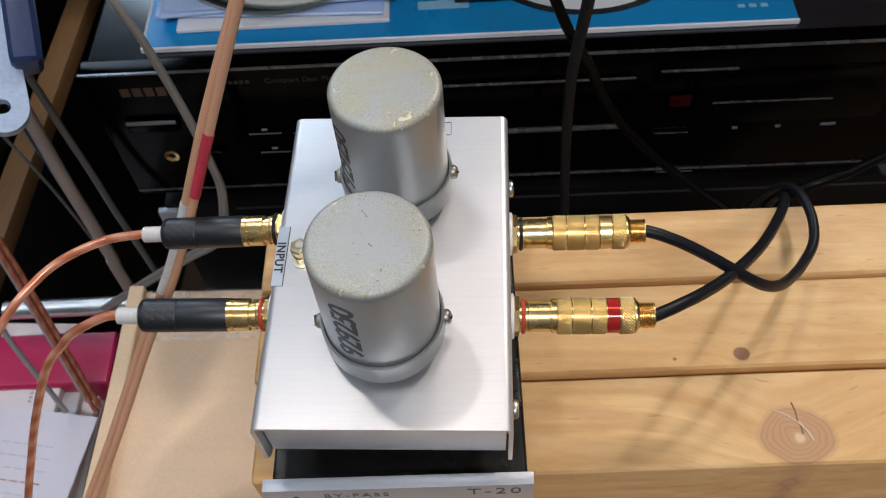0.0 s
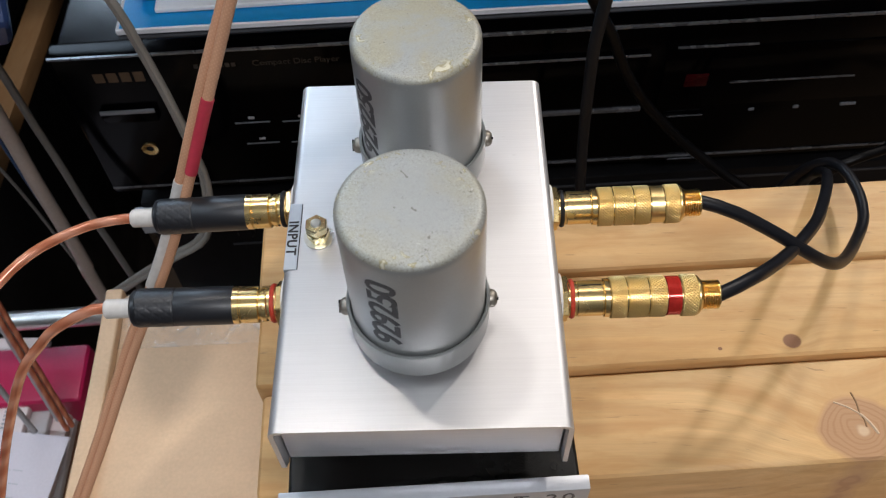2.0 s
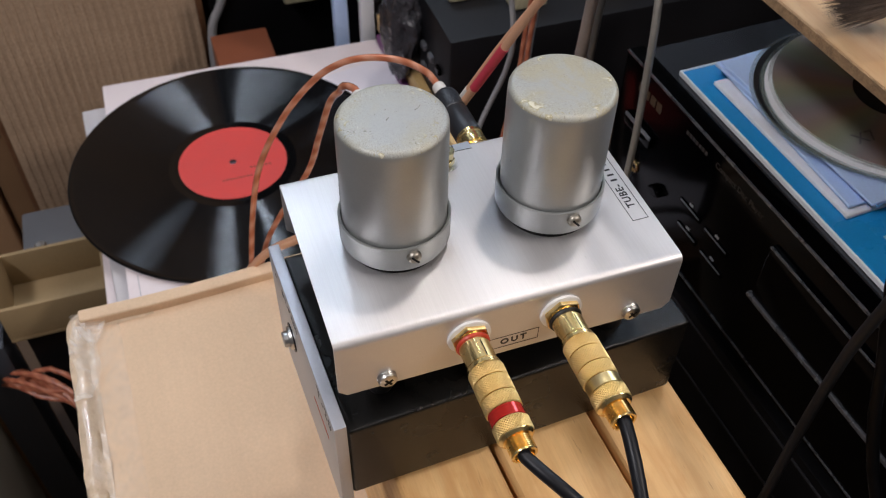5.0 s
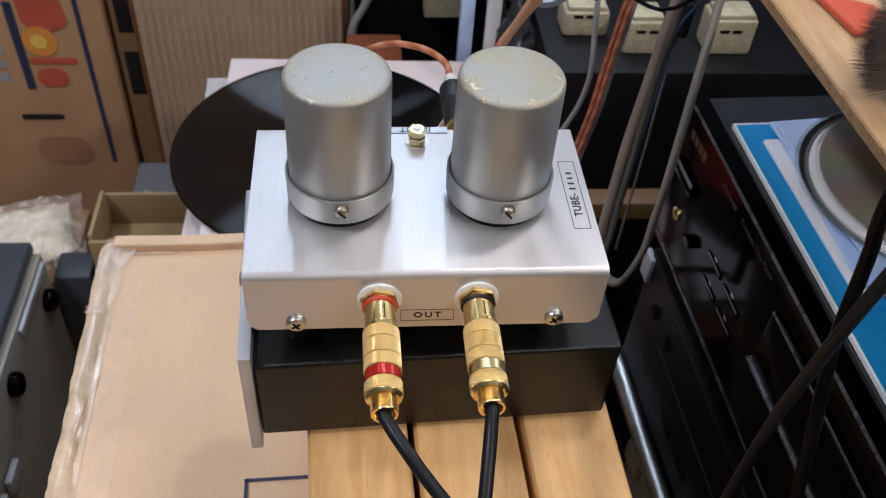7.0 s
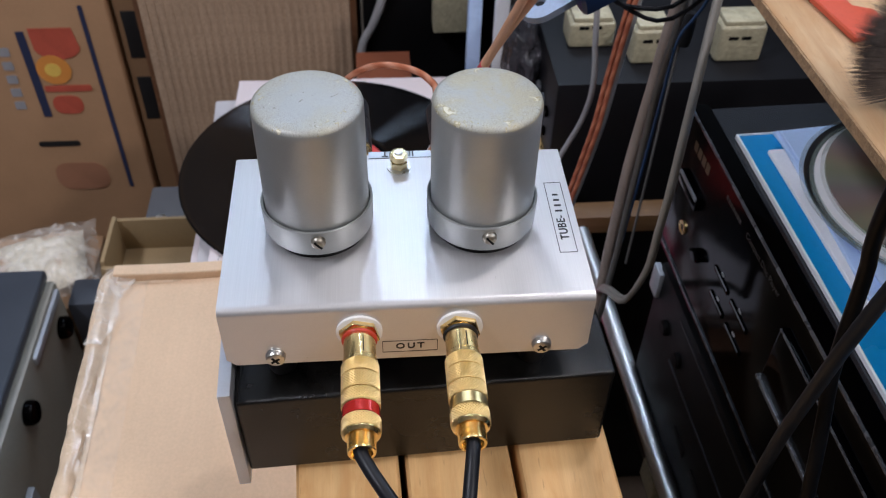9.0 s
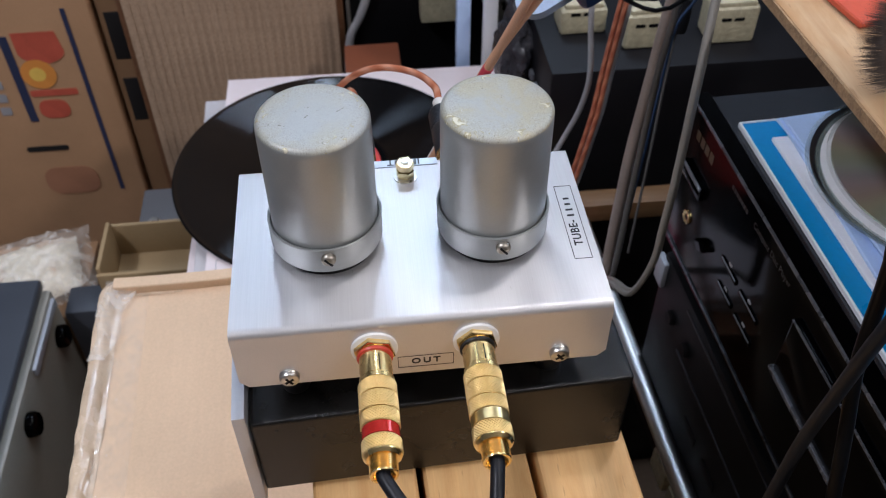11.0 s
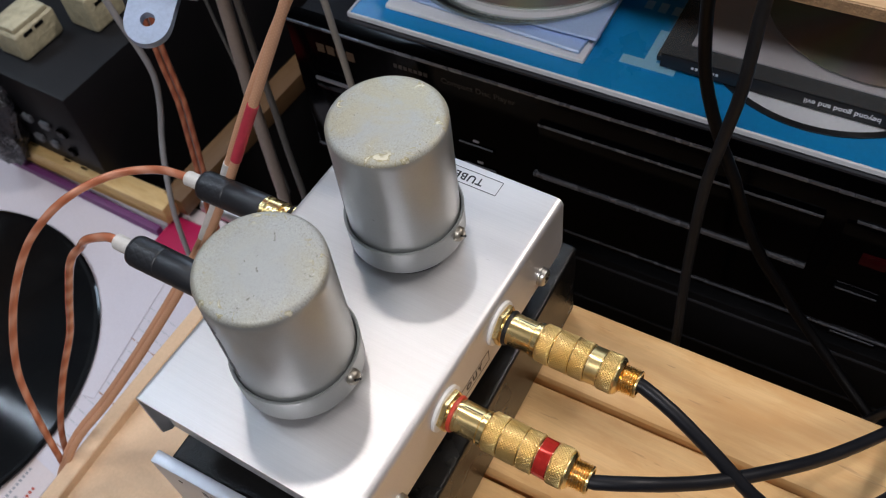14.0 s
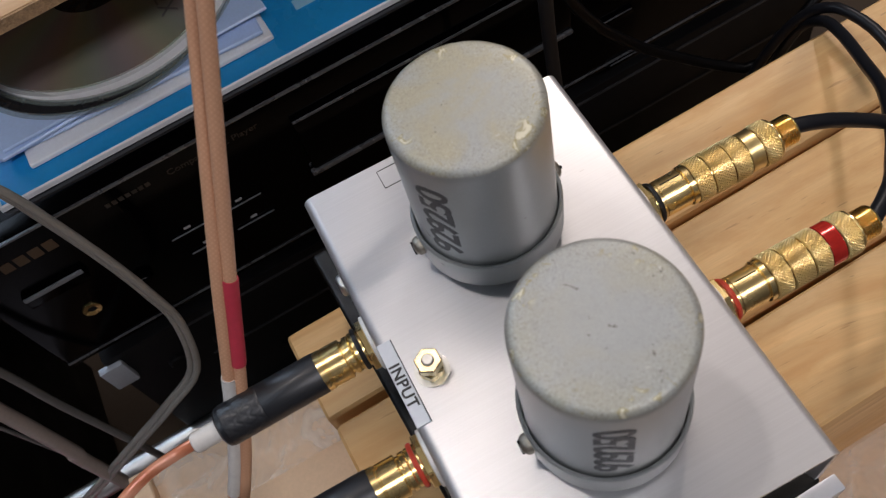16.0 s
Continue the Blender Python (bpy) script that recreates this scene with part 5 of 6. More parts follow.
def stack_on_player():
    t = -0.0060
    solo_m = CD
    bm = span((-0.1690, 0.0145, t + 0.0001), (0.1480, 0.235, t + 0.0030), 0.0004, 1)
    bm.transform(solo_m)
    board = thing("printed_board", CD @ Vector((-0.01, 0.12, t)), "bright blue printed card with a white edge, lying on the player", "printed card")
    part("card", bm, BLUE_BOARD, board, "bright blue printed face")
    put = placed(board, CD)
    put("white_edge", span((-0.1694, 0.0137, t + 0.0002), (0.1484, 0.0150, t + 0.0033), 0.0004, 1), PAPER, "white cut edge", None, 0)
    put("white_edge", span((-0.1702, 0.0137, t + 0.0002), (-0.1688, 0.235, t + 0.0033), 0.0004, 1), PAPER, "white cut edge", None, 0)
    flat = lambda x, y: axes((-1, 0, 0), (0, -1, 0), (x, y, t + 0.0032))  # noqa: E731
    big = span((-0.0345, 0.0330, t + 0.0030), (-0.0090, 0.0385, t + 0.0033))
    big = span((-0.0245, 0.0385, t + 0.0030), (-0.0190, 0.0600, t + 0.0033), 0, 1, big)
    put("print", big, PALE_PRINT, "pale blue printed shapes", None, 0)
    put("print", bars(5, 0.004, 0.0075, 0.0028, flat(-0.022, 0.075), seed=8), PALE_PRINT, "pale blue printed shapes", None, 0)
    put("print", bars(3, 0.0035, 0.003, 0.002, flat(0.128, 0.025), seed=9), PALE_PRINT, "pale blue printed shapes", None, 0)
    # paper sleeves
    z = t + 0.0034
    m1 = CD @ pose(-0.101, 0.070, 0, 0, 0, 0.5)
    for k, (sx, sy, dx, dy, a, h, mt, lab) in enumerate((
        (0.1050, 0.105, 0.0, 0.006, 0.0, 0.0028, PAPER, "white folded paper booklet with a blue edge"),
        (0.1130, 0.108, -0.004, 0.012, -3.0, 0.0022, PAPER_BLUE, "pale blue paper disc sleeve"),
        (0.1150, 0.110, -0.006, 0.016, 4.0, 0.0020, PAPER_BLUE, "pale blue paper disc sleeve"),
        (0.1130, 0.108, -0.002, 0.014, 1.0, 0.0018, PAPER_BLUE, "creased pale blue disc sleeve"),
    )):
        bm = box((sx, sy, h - 0.0003), (dx, dy, z + h / 2), pose(0, 0, 0, 0, 0, a), 0.0005, 1)
        for v in bm.verts:
            v.co.z += 0.0006 * math.sin(v.co.x * 60 + k) * math.sin(v.co.y * 40)
        bm.transform(m1)
        solo("paper_sleeve", bm, mt, lab, "paper sleeve", "sleeves on the player")
        z += h + 0.0004
    # discs
    def disc(at, tilt, label, mt):
        m = CD @ pose(*at, *tilt)
        th = thing("compact_disc", m.translation, label, "disc", "loose discs")
        p2 = placed(th, m)
        d = p2("disc", lathe([(0.0200, 0.0), (0.0580, 0.0), (0.0580, 0.0012), (0.0200, 0.0012)], (0, 0, 0), (0, 0, 1), 96, None, True), mt, "silvery reflective disc")
        p2("rim", lathe([(0.0581, 0.0), (0.0600, 0.0001), (0.0600, 0.0011), (0.0581, 0.0012)], (0, 0, 0), (0, 0, 1), 96, None, True), CLEAR, "clear plastic rim", d)
        p2("hub", lathe([(0.0076, 0.0), (0.0198, 0.0), (0.0198, 0.0012), (0.0076, 0.0012)], (0, 0, 0), (0, 0, 1), 48, None, True), SMOKE, "dark hub", d)
        return p2, d

    disc((-0.1040, 0.0805, z + 0.0008), (0, 0, 0), "black-printed compact disc on paper sleeves", SMOKE)
    disc((-0.0985, 0.0825, z + 0.0028), (0, 0, 0), "white-printed compact disc in the stack", PAPER)
    p2, d = disc((-0.1000, 0.0880, z + 0.0048), (1.0, 0, 0), "silvery compact disc with handwriting, on a stack of sleeves", DISC)
    p2("handwriting", letters("X7", 0.010, axes((0, 1, 0), (-1, 0, 0), (0.022, -0.036, 0.0014))), WORN_INK, "black felt-pen letters", d, 0)
    # the disc case with a dark spine
    z0 = t + 0.0036
    th = thing("disc_case", CD @ Vector((0.055, 0.09, z0)), "clear plastic disc case with a dark printed spine", "disc case")
    put = placed(th, CD @ pose(0.0520, 0.097, 0, 0, 0, 0.0))
    put("tray", box((0.141, 0.122, 0.0030), (0, 0, z0 + 0.0048), None, 0.0008), SMOKE, "black case tray")
    put("cover", box((0.142, 0.124, 0.0030), (0, 0, z0 + 0.0080), None, 0.0008), CASE_COVER, "clear scratched cover")
    put("booklet", box((0.125, 0.108, 0.0008), (0.004, 0.0045, z0 + 0.0068), None, 0.0002), PAPER_GREY, "pale grey booklet")
    put("spine", box((0.136, 0.0008, 0.0072), (0, -0.0624, z0 + 0.0060), None, 0.0002), INK, "black printed spine")
    put("spine_print", letters("beyond good and evil", 0.0036, axes((-1, 0, 0), (0, 0, -1), (0.010, -0.06290, z0 + 0.0060)), bold=0.00008), PAPER, "small white words", None, 0)
    put("spine_print", bars(7, 0.0012, 0.0016, 0.0006, axes((1, 0, 0), (0, 0, 1), (-0.048, -0.06290, z0 + 0.0060)), seed=13), PAPER, "small white print", None, 0)
    put("spine_mark", box((0.026, 0.0002, 0.0030), (0.046, -0.06290, z0 + 0.0060)), DARK_RED, "red printed mark", None, 0)
    put("picture", lathe([(0, 0), (0.054, 0), (0.054, 0.0004), (0, 0.0004)], (0.014, 0.006, z0 + 0.0098), (0, 0, 1), 72), DISC, "olive-silver disc lying on the cover")
    m = CD @ pose(0.050, 0.086, t + 0.0032, 0, 0, 0)
    th = thing("white_disc", m.translation, "white-printed compact disc with a dark rim under the case", "disc", "loose discs")
    p2 = placed(th, m)
    d = p2("disc", lathe([(0.008, 0), (0.0575, 0), (0.0575, 0.0010), (0.008, 0.0010)], (0, -0.002, 0), (0, 0, 1), 80, None, True), PAPER)
    p2("rim", lathe([(0.0576, 0), (0.0605, 0.0001), (0.0605, 0.0009), (0.0576, 0.0010)], (0, -0.002, 0), (0, 0, 1), 80, None, True), SMOKE, "dark rim", d)


stack_on_player()


def shelf():
    m = pose(0, 0, 0, 0, 0, 3.2)
    th = thing("shelf_board", (0.02, 0.26, 0.07), "thin wooden shelf board with a rough sawn edge above the player", "shelf")
    put = placed(th, m)
    b = put("board", span((-0.17, 0.1640, 0.0760), (0.36, 0.46, 0.0810), 0.0006), SHELF_PLY, "warm brown plywood face")
    put("edge", span((-0.17, 0.1632, 0.0762), (0.36, 0.1642, 0.0806)), SHELF_EDGE, "rough sawn edge", b, 0)
    for x in (-0.155, 0.35):
        put("upright", span((x - 0.01, 0.43, -0.80), (x + 0.01, 0.459, 0.0750), 0.001), PINE_OLD)
    bm = prism([(0, 0), (0.052, 0), (0.052, 0.020), (0.034, 0.020), (0.030, 0.012), (0.022, 0.012), (0.018, 0.020), (0, 0.020)], (0, 0, 0), (0, 0, 1), 0.003, None, 0.0006)
    bm.transform(pose(-0.1385, 0.1725, 0.0815, 0, 0, 10))
    solo("notched_plate", bm, RED_PLASTIC, "orange-red plastic plate with notches on the shelf", "plastic part", "", "", 0)
    # the brush
    c, w = Vector((-0.0340, 0.1980, 0.1055)), Vector((-0.45, -0.88, -0.08)).normalized()
    th = thing("dusting_brush", c, "round dusting brush with dark grey bristles lying on the shelf", "brush")
    part("handle", lathe([(0, -0.060), (0.006, -0.058), (0.008, -0.02), (0.006, -0.004), (0.0095, 0.0), (0.0095, 0.010), (0, 0.010)], c, w, 24), CABINET, th, "dark wooden handle")
    rnd = random.Random(4)
    bm = bmesh.new()
    side = w.cross(Vector((0, 0, 1))).normalized()
    up = side.cross(w)
    for _ in range(3200):
        a, q = rnd.uniform(0, 2 * math.pi), math.sqrt(rnd.random())
        root = c + w * 0.009 + 0.009 * q * (side * math.cos(a) + up * math.sin(a))
        tip = c + w * (0.040 + 0.006 * rnd.random() - 0.007 * q * q) + 0.0195 * q * (side * math.cos(a) + up * math.sin(a)) + Vector((rnd.uniform(-1, 1), rnd.uniform(-1, 1), rnd.uniform(-1, 1))) * 0.0012
        tip.z = max(tip.z, 0.0818)
        s = side.cross(tip - root).normalized() * 0.00022
        s2 = up * 0.00018
        v = [bm.verts.new(p) for p in (root - s, root + s, root + s2, tip)]
        for f in ((0, 1, 3), (1, 2, 3), (2, 0, 3)):
            bm.faces.new([v[k] for k in f])
    tagged(part("bristles", bm, BRISTLE, th, "soft dark grey bristles", 0), kind="stuff")


shelf()


# ---- hanging cords and rods ----
def cable(name, points, r, mt, label, category="cable", group="", seg=12, step=0.008, flat=1.0):
    return solo(name, tube(points, r, seg, step, None, flat), mt, label, category, group)


cable("power_cord", [(0.052, 0.124, 0.24), (0.0505, 0.1190, 0.15), (0.0495, 0.1200, 0.1132), (0.0490, 0.1228, 0.0993), (0.0500, 0.1238, 0.0863), (0.0522, 0.1236, 0.0733), (0.0570, 0.1222, 0.0605), (0.0630, 0.1220, 0.0464), (0.0700, 0.1205, 0.0344), (0.0770, 0.1200, 0.0168), (0.0873, 0.1197, -0.0015), (0.0964, 0.1200, -0.0136), (0.1061, 0.1184, -0.0244), (0.121, 0.114, -0.036), (0.139, 0.106, -0.046), (0.150, 0.100, -0.045), (0.1688, 0.0985, -0.020), (0.1871, 0.1040, -0.018), (0.2059, 0.1130, -0.016), (0.26, 0.135, -0.02), (0.33, 0.15, -0.06)], 0.0022, DARK_CORD, "matt black round cord hanging before the player", "cord", "hanging black cords", 16)
cable("power_cord", [(0.066, 0.140, 0.24), (0.0660, 0.126, 0.15), (0.0657, 0.1178, 0.105), (0.0666, 0.1132, 0.085), (0.0644, 0.1122, 0.060), (0.0624, 0.1115, 0.038), (0.0624, 0.1105, 0.012), (0.0630, 0.1096, -0.011), (0.0642, 0.1085, -0.035), (0.0655, 0.1075, -0.06), (0.066, 0.107, -0.12), (0.066, 0.107, -0.26)], 0.0020, GREY_BLACK_CORD, "flat dark grey cord hanging before the player", "cord", "hanging black cords", 16, 0.008, 1.45)
cable("conduit", [(-0.190, 0.158, 0.22), (-0.1935, 0.151, 0.08), (-0.1954, 0.1464, 0.0157), (-0.1956, 0.1450, -0.0092), (-0.1951, 0.1428, -0.0358), (-0.1949, 0.1407, -0.0654), (-0.1948, 0.1397, -0.0996), (-0.1952, 0.1391, -0.1386), (-0.198, 0.140, -0.21), (-0.20, 0.14, -0.80)], 0.0036, MAUVE_CORD, "thick mauve-grey flexible conduit hanging down")


def twin_lead():
    th = thing("twin_lead", (-0.113, 0.131, 0.0), "grey twin cable that hangs in a loop beside the player", "cable")
    pts = [(-0.205, 0.168, 0.20), (-0.1500, 0.1490, 0.1050), (-0.1300, 0.1405, 0.0680), (-0.1190, 0.1360, 0.0410), (-0.1160, 0.1348, 0.0257), (-0.1131, 0.1337, 0.0071), (-0.1105, 0.1327, -0.0145), (-0.1085, 0.1312, -0.0386), (-0.1087, 0.1304, -0.0650), (-0.1178, 0.1263, -0.0981), (-0.1375, 0.1235, -0.1121), (-0.1650, 0.1290, -0.1398), (-0.1980, 0.1387, -0.1773), (-0.2325, 0.15, -0.2182)]
    for k in (-1, 1):
        part("wire", tube([Vector(p) + k * Vector((0.0012, -0.0011, 0)) for p in pts], 0.0016, 10, 0.006), GREY_CORD, th)


twin_lead()
cable("thin_lead", [(-0.2000, 0.1680, 0.20), (-0.1890, 0.1530, 0.08), (-0.1839, 0.1450, 0.0206), (-0.1808, 0.1419, -0.0018), (-0.1794, 0.1406, -0.0284), (-0.1770, 0.1390, -0.0572), (-0.1756, 0.1377, -0.0907), (-0.1722, 0.1356, -0.1257), (-0.166, 0.130, -0.18), (-0.16, 0.12, -0.24)], 0.0019, DIM_CORD, "thin dark grey cable hanging beside the conduit")
RUST_LINE = [(-0.268, 0.165, 0.20), (-0.263, 0.150, 0.05), (-0.2585, 0.1415, -0.0100), (-0.2541, 0.1355, -0.0513), (-0.2487, 0.1316, -0.0738), (-0.2474, 0.1268, -0.1009), (-0.2458, 0.1214, -0.1277), (-0.2435, 0.1120, -0.17), (-0.236, 0.090, -0.250)]
for k, (dx, dy) in enumerate(((0.0, 0.0), (0.0028, 0.0024))):
    cable("rust_wire", [(x + dx, y + dy, z) for x, y, z in RUST_LINE], 0.0016, RUST_CORD, "rust-red wire of a loosely twisted pair", "wire", "rust wires")
cable("pale_wire", [(x - 0.0065, y + 0.0075, z) for x, y, z in RUST_LINE], 0.0026, PALE_CORD, "grey cable hanging along the rust-red wires", "wire")
cable("pale_wire", [(-0.282, 0.140, 0.10), (-0.266, 0.127, 0.02), (-0.2605, 0.1266, -0.0152), (-0.2569, 0.1278, -0.0332), (-0.2553, 0.1286, -0.0541), (-0.2605, 0.1265, -0.0800), (-0.2640, 0.1198, -0.1035), (-0.2625, 0.111, -0.125), (-0.260, 0.100, -0.165), (-0.257, 0.090, -0.252)], 0.0018, PALE_CORD, "pale grey wire hanging loosely", "wire")
cable("blue_wire", [(-0.21, 0.178, 0.060), (-0.21, 0.168, 0.028), (-0.21, 0.161, 0.016), (-0.21, 0.158, 0.005), (-0.212, 0.158, -0.020), (-0.210, 0.155, -0.075), (-0.205, 0.150, -0.14)], 0.0009, BLUE_CORD, "thin blue wire beside the conduit", "wire")
cable("chrome_tube", [(-0.305, 0.1531, -0.2252), (-0.2, 0.1565, -0.2219), (0.05, 0.1645, -0.2142), (0.2, 0.1693, -0.2095)], 0.0064, CHROME, "shiny chrome tube lying along the foot of the decks", "tube", "", 20, 0.05)


def ferrite_lead():
    th = thing("ferrite_lead", (-0.235, 0.165, 0.02), "thin dark lead with a grey ferrite bead", "lead")
    pts = [(-0.290, 0.205, 0.16), (-0.262, 0.185, 0.06), (-0.248, 0.175, -0.02), (-0.225, 0.165, -0.10), (-0.215, 0.16, -0.17)]
    part("wire", tube(pts, 0.0009, 8, 0.008), DIM_CORD, th)
    part("ferrite_bead", lathe([(0.001, -0.010), (0.0055, -0.010), (0.0060, -0.008), (0.0060, 0.008), (0.0055, 0.010), (0.001, 0.010)], (-0.2500, 0.1765, -0.008), (0.25, -0.15, -1), 16), DARK_GREY, th, "dark grey ferrite bead")


ferrite_lead()


def clamp_arm():
    """A blue tool arm with a pierced rounded end."""
    th = thing("tool_arm", (-0.141, 0.062, 0.066), "blue painted steel tool arm with a pierced galvanised end", "tool")
    n = Vector((0.34, -0.28, 0.90)).normalized()
    y = Vector((-0.30, 0.85, 0.34))
    y = (y - n * y.dot(n)).normalized()
    x = y.cross(n)
    m = Matrix.Translation((-0.1425, 0.0665, 0.0695)) @ Matrix((x, y, n)).transposed().to_4x4()
    outline = [(0.0088 * math.cos(radians(a)), 0.0098 * math.sin(radians(a))) for a in range(180, 361, 12)] + [(0.0105, 0.060), (0.0130, 0.14), (-0.0080, 0.14), (-0.0086, 0.06)]
    bm = bmesh.new()
    hole = [(0.0028 * math.cos(radians(a)), 0.0028 * math.sin(radians(a))) for a in range(0, 360, 18)]
    layers = []
    for z in (0, 0.004):
        a = [bm.verts.new((px, py, z)) for px, py in outline]
        b = [bm.verts.new((px, py, z)) for px, py in hole]
        ea = [bm.edges.new((a[i], a[(i + 1) % len(a)])) for i in range(len(a))]
        eb = [bm.edges.new((b[i], b[(i + 1) % len(b)])) for i in range(len(b))]
        bmesh.ops.triangle_fill(bm, edges=ea + eb, use_beauty=True)
        layers.append((a, b))
    for k in (0, 1):
        p, q = layers[0][k], layers[1][k]
        for i in range(len(p)):
            j = (i + 1) % len(p)
            bm.faces.new((p[i], p[j], q[j], q[i]))
    bm.transform(m)
    plate = part("plate", bm, GALV, th, "pierced galvanised plate")
    slot = box((0.0034, 0.022, 0.0006), (-0.001, 0.028, 0.0041), None, 0.0002)
    slot.transform(m)
    part("slot", slot, DARK_VOID, plate, "dark slot")
    grip = box((0.011, 0.115, 0.014), (0.0150, 0.070, 0.004), pose(0, 0, 0, 0, 0, -4), 0.004, 3)
    grip.transform(m)
    part("grip", grip, BLUE_PAINT, plate, "chipped blue painted rib")


clamp_arm()


def batten(a, b, w, h, mt, label):
    a, b = Vector(a), Vector(b)
    d = (b - a).normalized()
    side = d.cross(Vector((0, 0, 1))).normalized()
    m = Matrix.Translation((a + b) / 2) @ Matrix((d, side, side.cross(d))).transposed().to_4x4()
    bm = box(((b - a).length, w, h), (0, 0, 0), None, 0.001)
    data = mesh_of("batten", bm, mt, 35)
    ob = new("batten", data)
    ob.matrix_world = m
    return tagged(ob, label, "batten", "loose battens")


batten((-0.342, 0.150, -0.2440), (-0.342, 0.560, -0.2440), 0.020, 0.018, PINE_OLD, "brown wooden batten among the cables")
batten((-0.590, 0.139, -0.2440), (-0.340, 0.1455, -0.2440), 0.017, 0.018, PINE_YELLOW, "yellow pine batten lying beside the record sleeves")


# ---- the record, its sleeves and the folders ----
def record_place():
    f = -0.80
    th = thing("crate", (-0.40, 0.0, f), "dark wooden crate that carries the record sleeves", "crate")
    part("crate_side", span((-0.585, -0.15, f), (-0.228, 0.140, -0.300), 0.002), CABINET, th)
    part("crate_top", span((-0.592, -0.155, -0.300), (-0.222, 0.150, -0.2900), 0.001), CABINET, th)
    z = -0.2900
    for k, (cx, cy, a, mt, lab) in enumerate((
        (-0.402, -0.010, 1.5, PAPER_GREY, "white printed record sleeve under others"),
        (-0.408, -0.012, -1.0, SLEEVE, "pinkish-white record sleeve under others"),
        (-0.412, -0.008, 2.0, PAPER_GREY, "white record sleeve with small grey print"),
        (-0.4285, 0.0070, -0.8, SLEEVE, "pinkish-white record sleeve under a record"),
    )):
        h = 0.0075
        bm = box((0.315, 0.315, h - 0.0006), (cx, cy, z + h / 2), pose(0, 0, 0, 0, 0, a), 0.0016, 2)
        bmesh.ops.subdivide_edges(bm, edges=bm.edges[:], cuts=3, use_grid_fill=True)
        th = thing("record_sleeve", (cx, cy, z), lab, "record sleeve", "sleeves under the record")
        part("jacket", bm, mt, th)
        z += h
        if k == 3:
            rnd = random.Random(21)
            for i, (x, y, count) in enumerate(((-0.2800, -0.098, 20), (-0.2860, -0.104, 16), (-0.2920, -0.094, 22), (-0.2980, -0.108, 14), (-0.2830, 0.112, 14), (-0.2890, 0.116, 11))):
                rows = bars(count, 0.0017, 0.0024, 0.0010 + 0.0004 * rnd.random(), axes((0, 1, 0), (-1, 0, 0), (x, y, z - 0.0001)), seed=30 + i)
                tagged(part("print", rows, PRINT_RED if i == 0 else PRINT_GREY, th, "row of small print", 0), kind="stuff")
            part("print", outline_frame(0.062, 0.030, 0.0006, axes((0, 1, 0), (-1, 0, 0), (-0.3150, -0.112, z - 0.0001))), PRINT_GREY, th, "thin printed frame", 0)
    z += 0.0004
    bm = box((0.20, 0.20, 0.0006), (-0.430, 0.045, z), pose(0, 0, 0, 0, 0, 12))
    solo("paper_insert", bm, PAPER_LILAC, "lilac-white paper insert under the record", "paper", "", "", 0)
    m = Matrix.Translation((-0.4340, -0.0480, z + 0.0026)) @ pose(0, 0, 0, 0, 0.4, 0)
    th = thing("record", m.translation, "black vinyl record with a red label lying on its sleeve", "record")
    p2 = placed(th, m)
    prof = [(0.0030, 0), (0.1385, 0), (0.1400, 0.0006), (0.1400, 0.0014), (0.1385, 0.0020), (0.1355, 0.0016), (0.0560, 0.0016), (0.0540, 0.0013), (0.0490, 0.0013), (0.0485, 0.0018), (0.0030, 0.0018)]
    d = p2("disc", lathe(prof, (0, 0, 0), (0, 0, 1), 128, None, True), VINYL, "grooved black vinyl", None, 20)
    lb = p2("label", lathe([(0.0030, 0.0019), (0.0472, 0.0019), (0.0472, 0.0021), (0.0030, 0.0021)], (0, 0, 0), (0, 0, 1), 72, None, True), RED_LABEL, "red paper label", d)
    p2("print", bars(6, 0.0022, 0.0016, 0.0011, axes((0, 1, 0), (-1, 0, 0), (0.012, 0.022, 0.00215)), seed=20), PRINT_TAN, "faint print", lb, 0)
    p2("print", bars(9, 0.0020, 0.0014, 0.0010, axes((0, 1, 0), (-1, 0, 0), (0.022, 0.0, 0.00215)), seed=21), PRINT_TAN, "faint print", lb, 0)
    for k in range(4):
        bm = bars(3, 0.006, 0.005, 0.004, axes((0.8, 0.6, 0), (-0.6, 0.8, 0), (-0.305 - 0.03 * k, 0.115 - 0.004 * k, z - 0.0076 + 0.0004)), 0.0004, seed=30 + k)
        solo("printed_mark", bm, PRINT_GREY, "small grey printed marks on a sleeve", "print", "marks on the sleeves", "", 0)
    # pale printed sheets near the folders
    for k, (cx, cy, a, sx, sy) in enumerate(((-0.292, 0.020, -7, 0.092, 0.150), (-0.325, 0.045, 12, 0.05, 0.11))):
        bm = box((sx, sy, 0.0003), (cx, cy, z + 0.0005 + 0.0007 * k), pose(0, 0, 0, 0, 0, a))
        sheet = solo("printed_sheet", bm, PAPER_LILAC, "white sheet with rows of faint grey print", "paper", "printed sheets", "", 0)
        for r in range(14 if k == 0 else 0):
            rb = bars(9, 0.0062, 0.0009, 0.0016, Matrix.Translation((cx, cy, 0)) @ pose(0, 0, 0, 0, 0, a) @ axes((1, 0, 0), (0, 1, 0), (-0.01, -0.060 + 0.0085 * r, z + 0.0007)), 0.0002, seed=50 + r)
            tagged(part("print_row", rb, FAINT_PRINT if r % 5 else PRINT_BROWN, sheet, "", 0), kind="stuff")
    bm = span((-0.345, 0.110, -0.2895), (-0.236, 0.152, -0.2560), 0.004, 3)
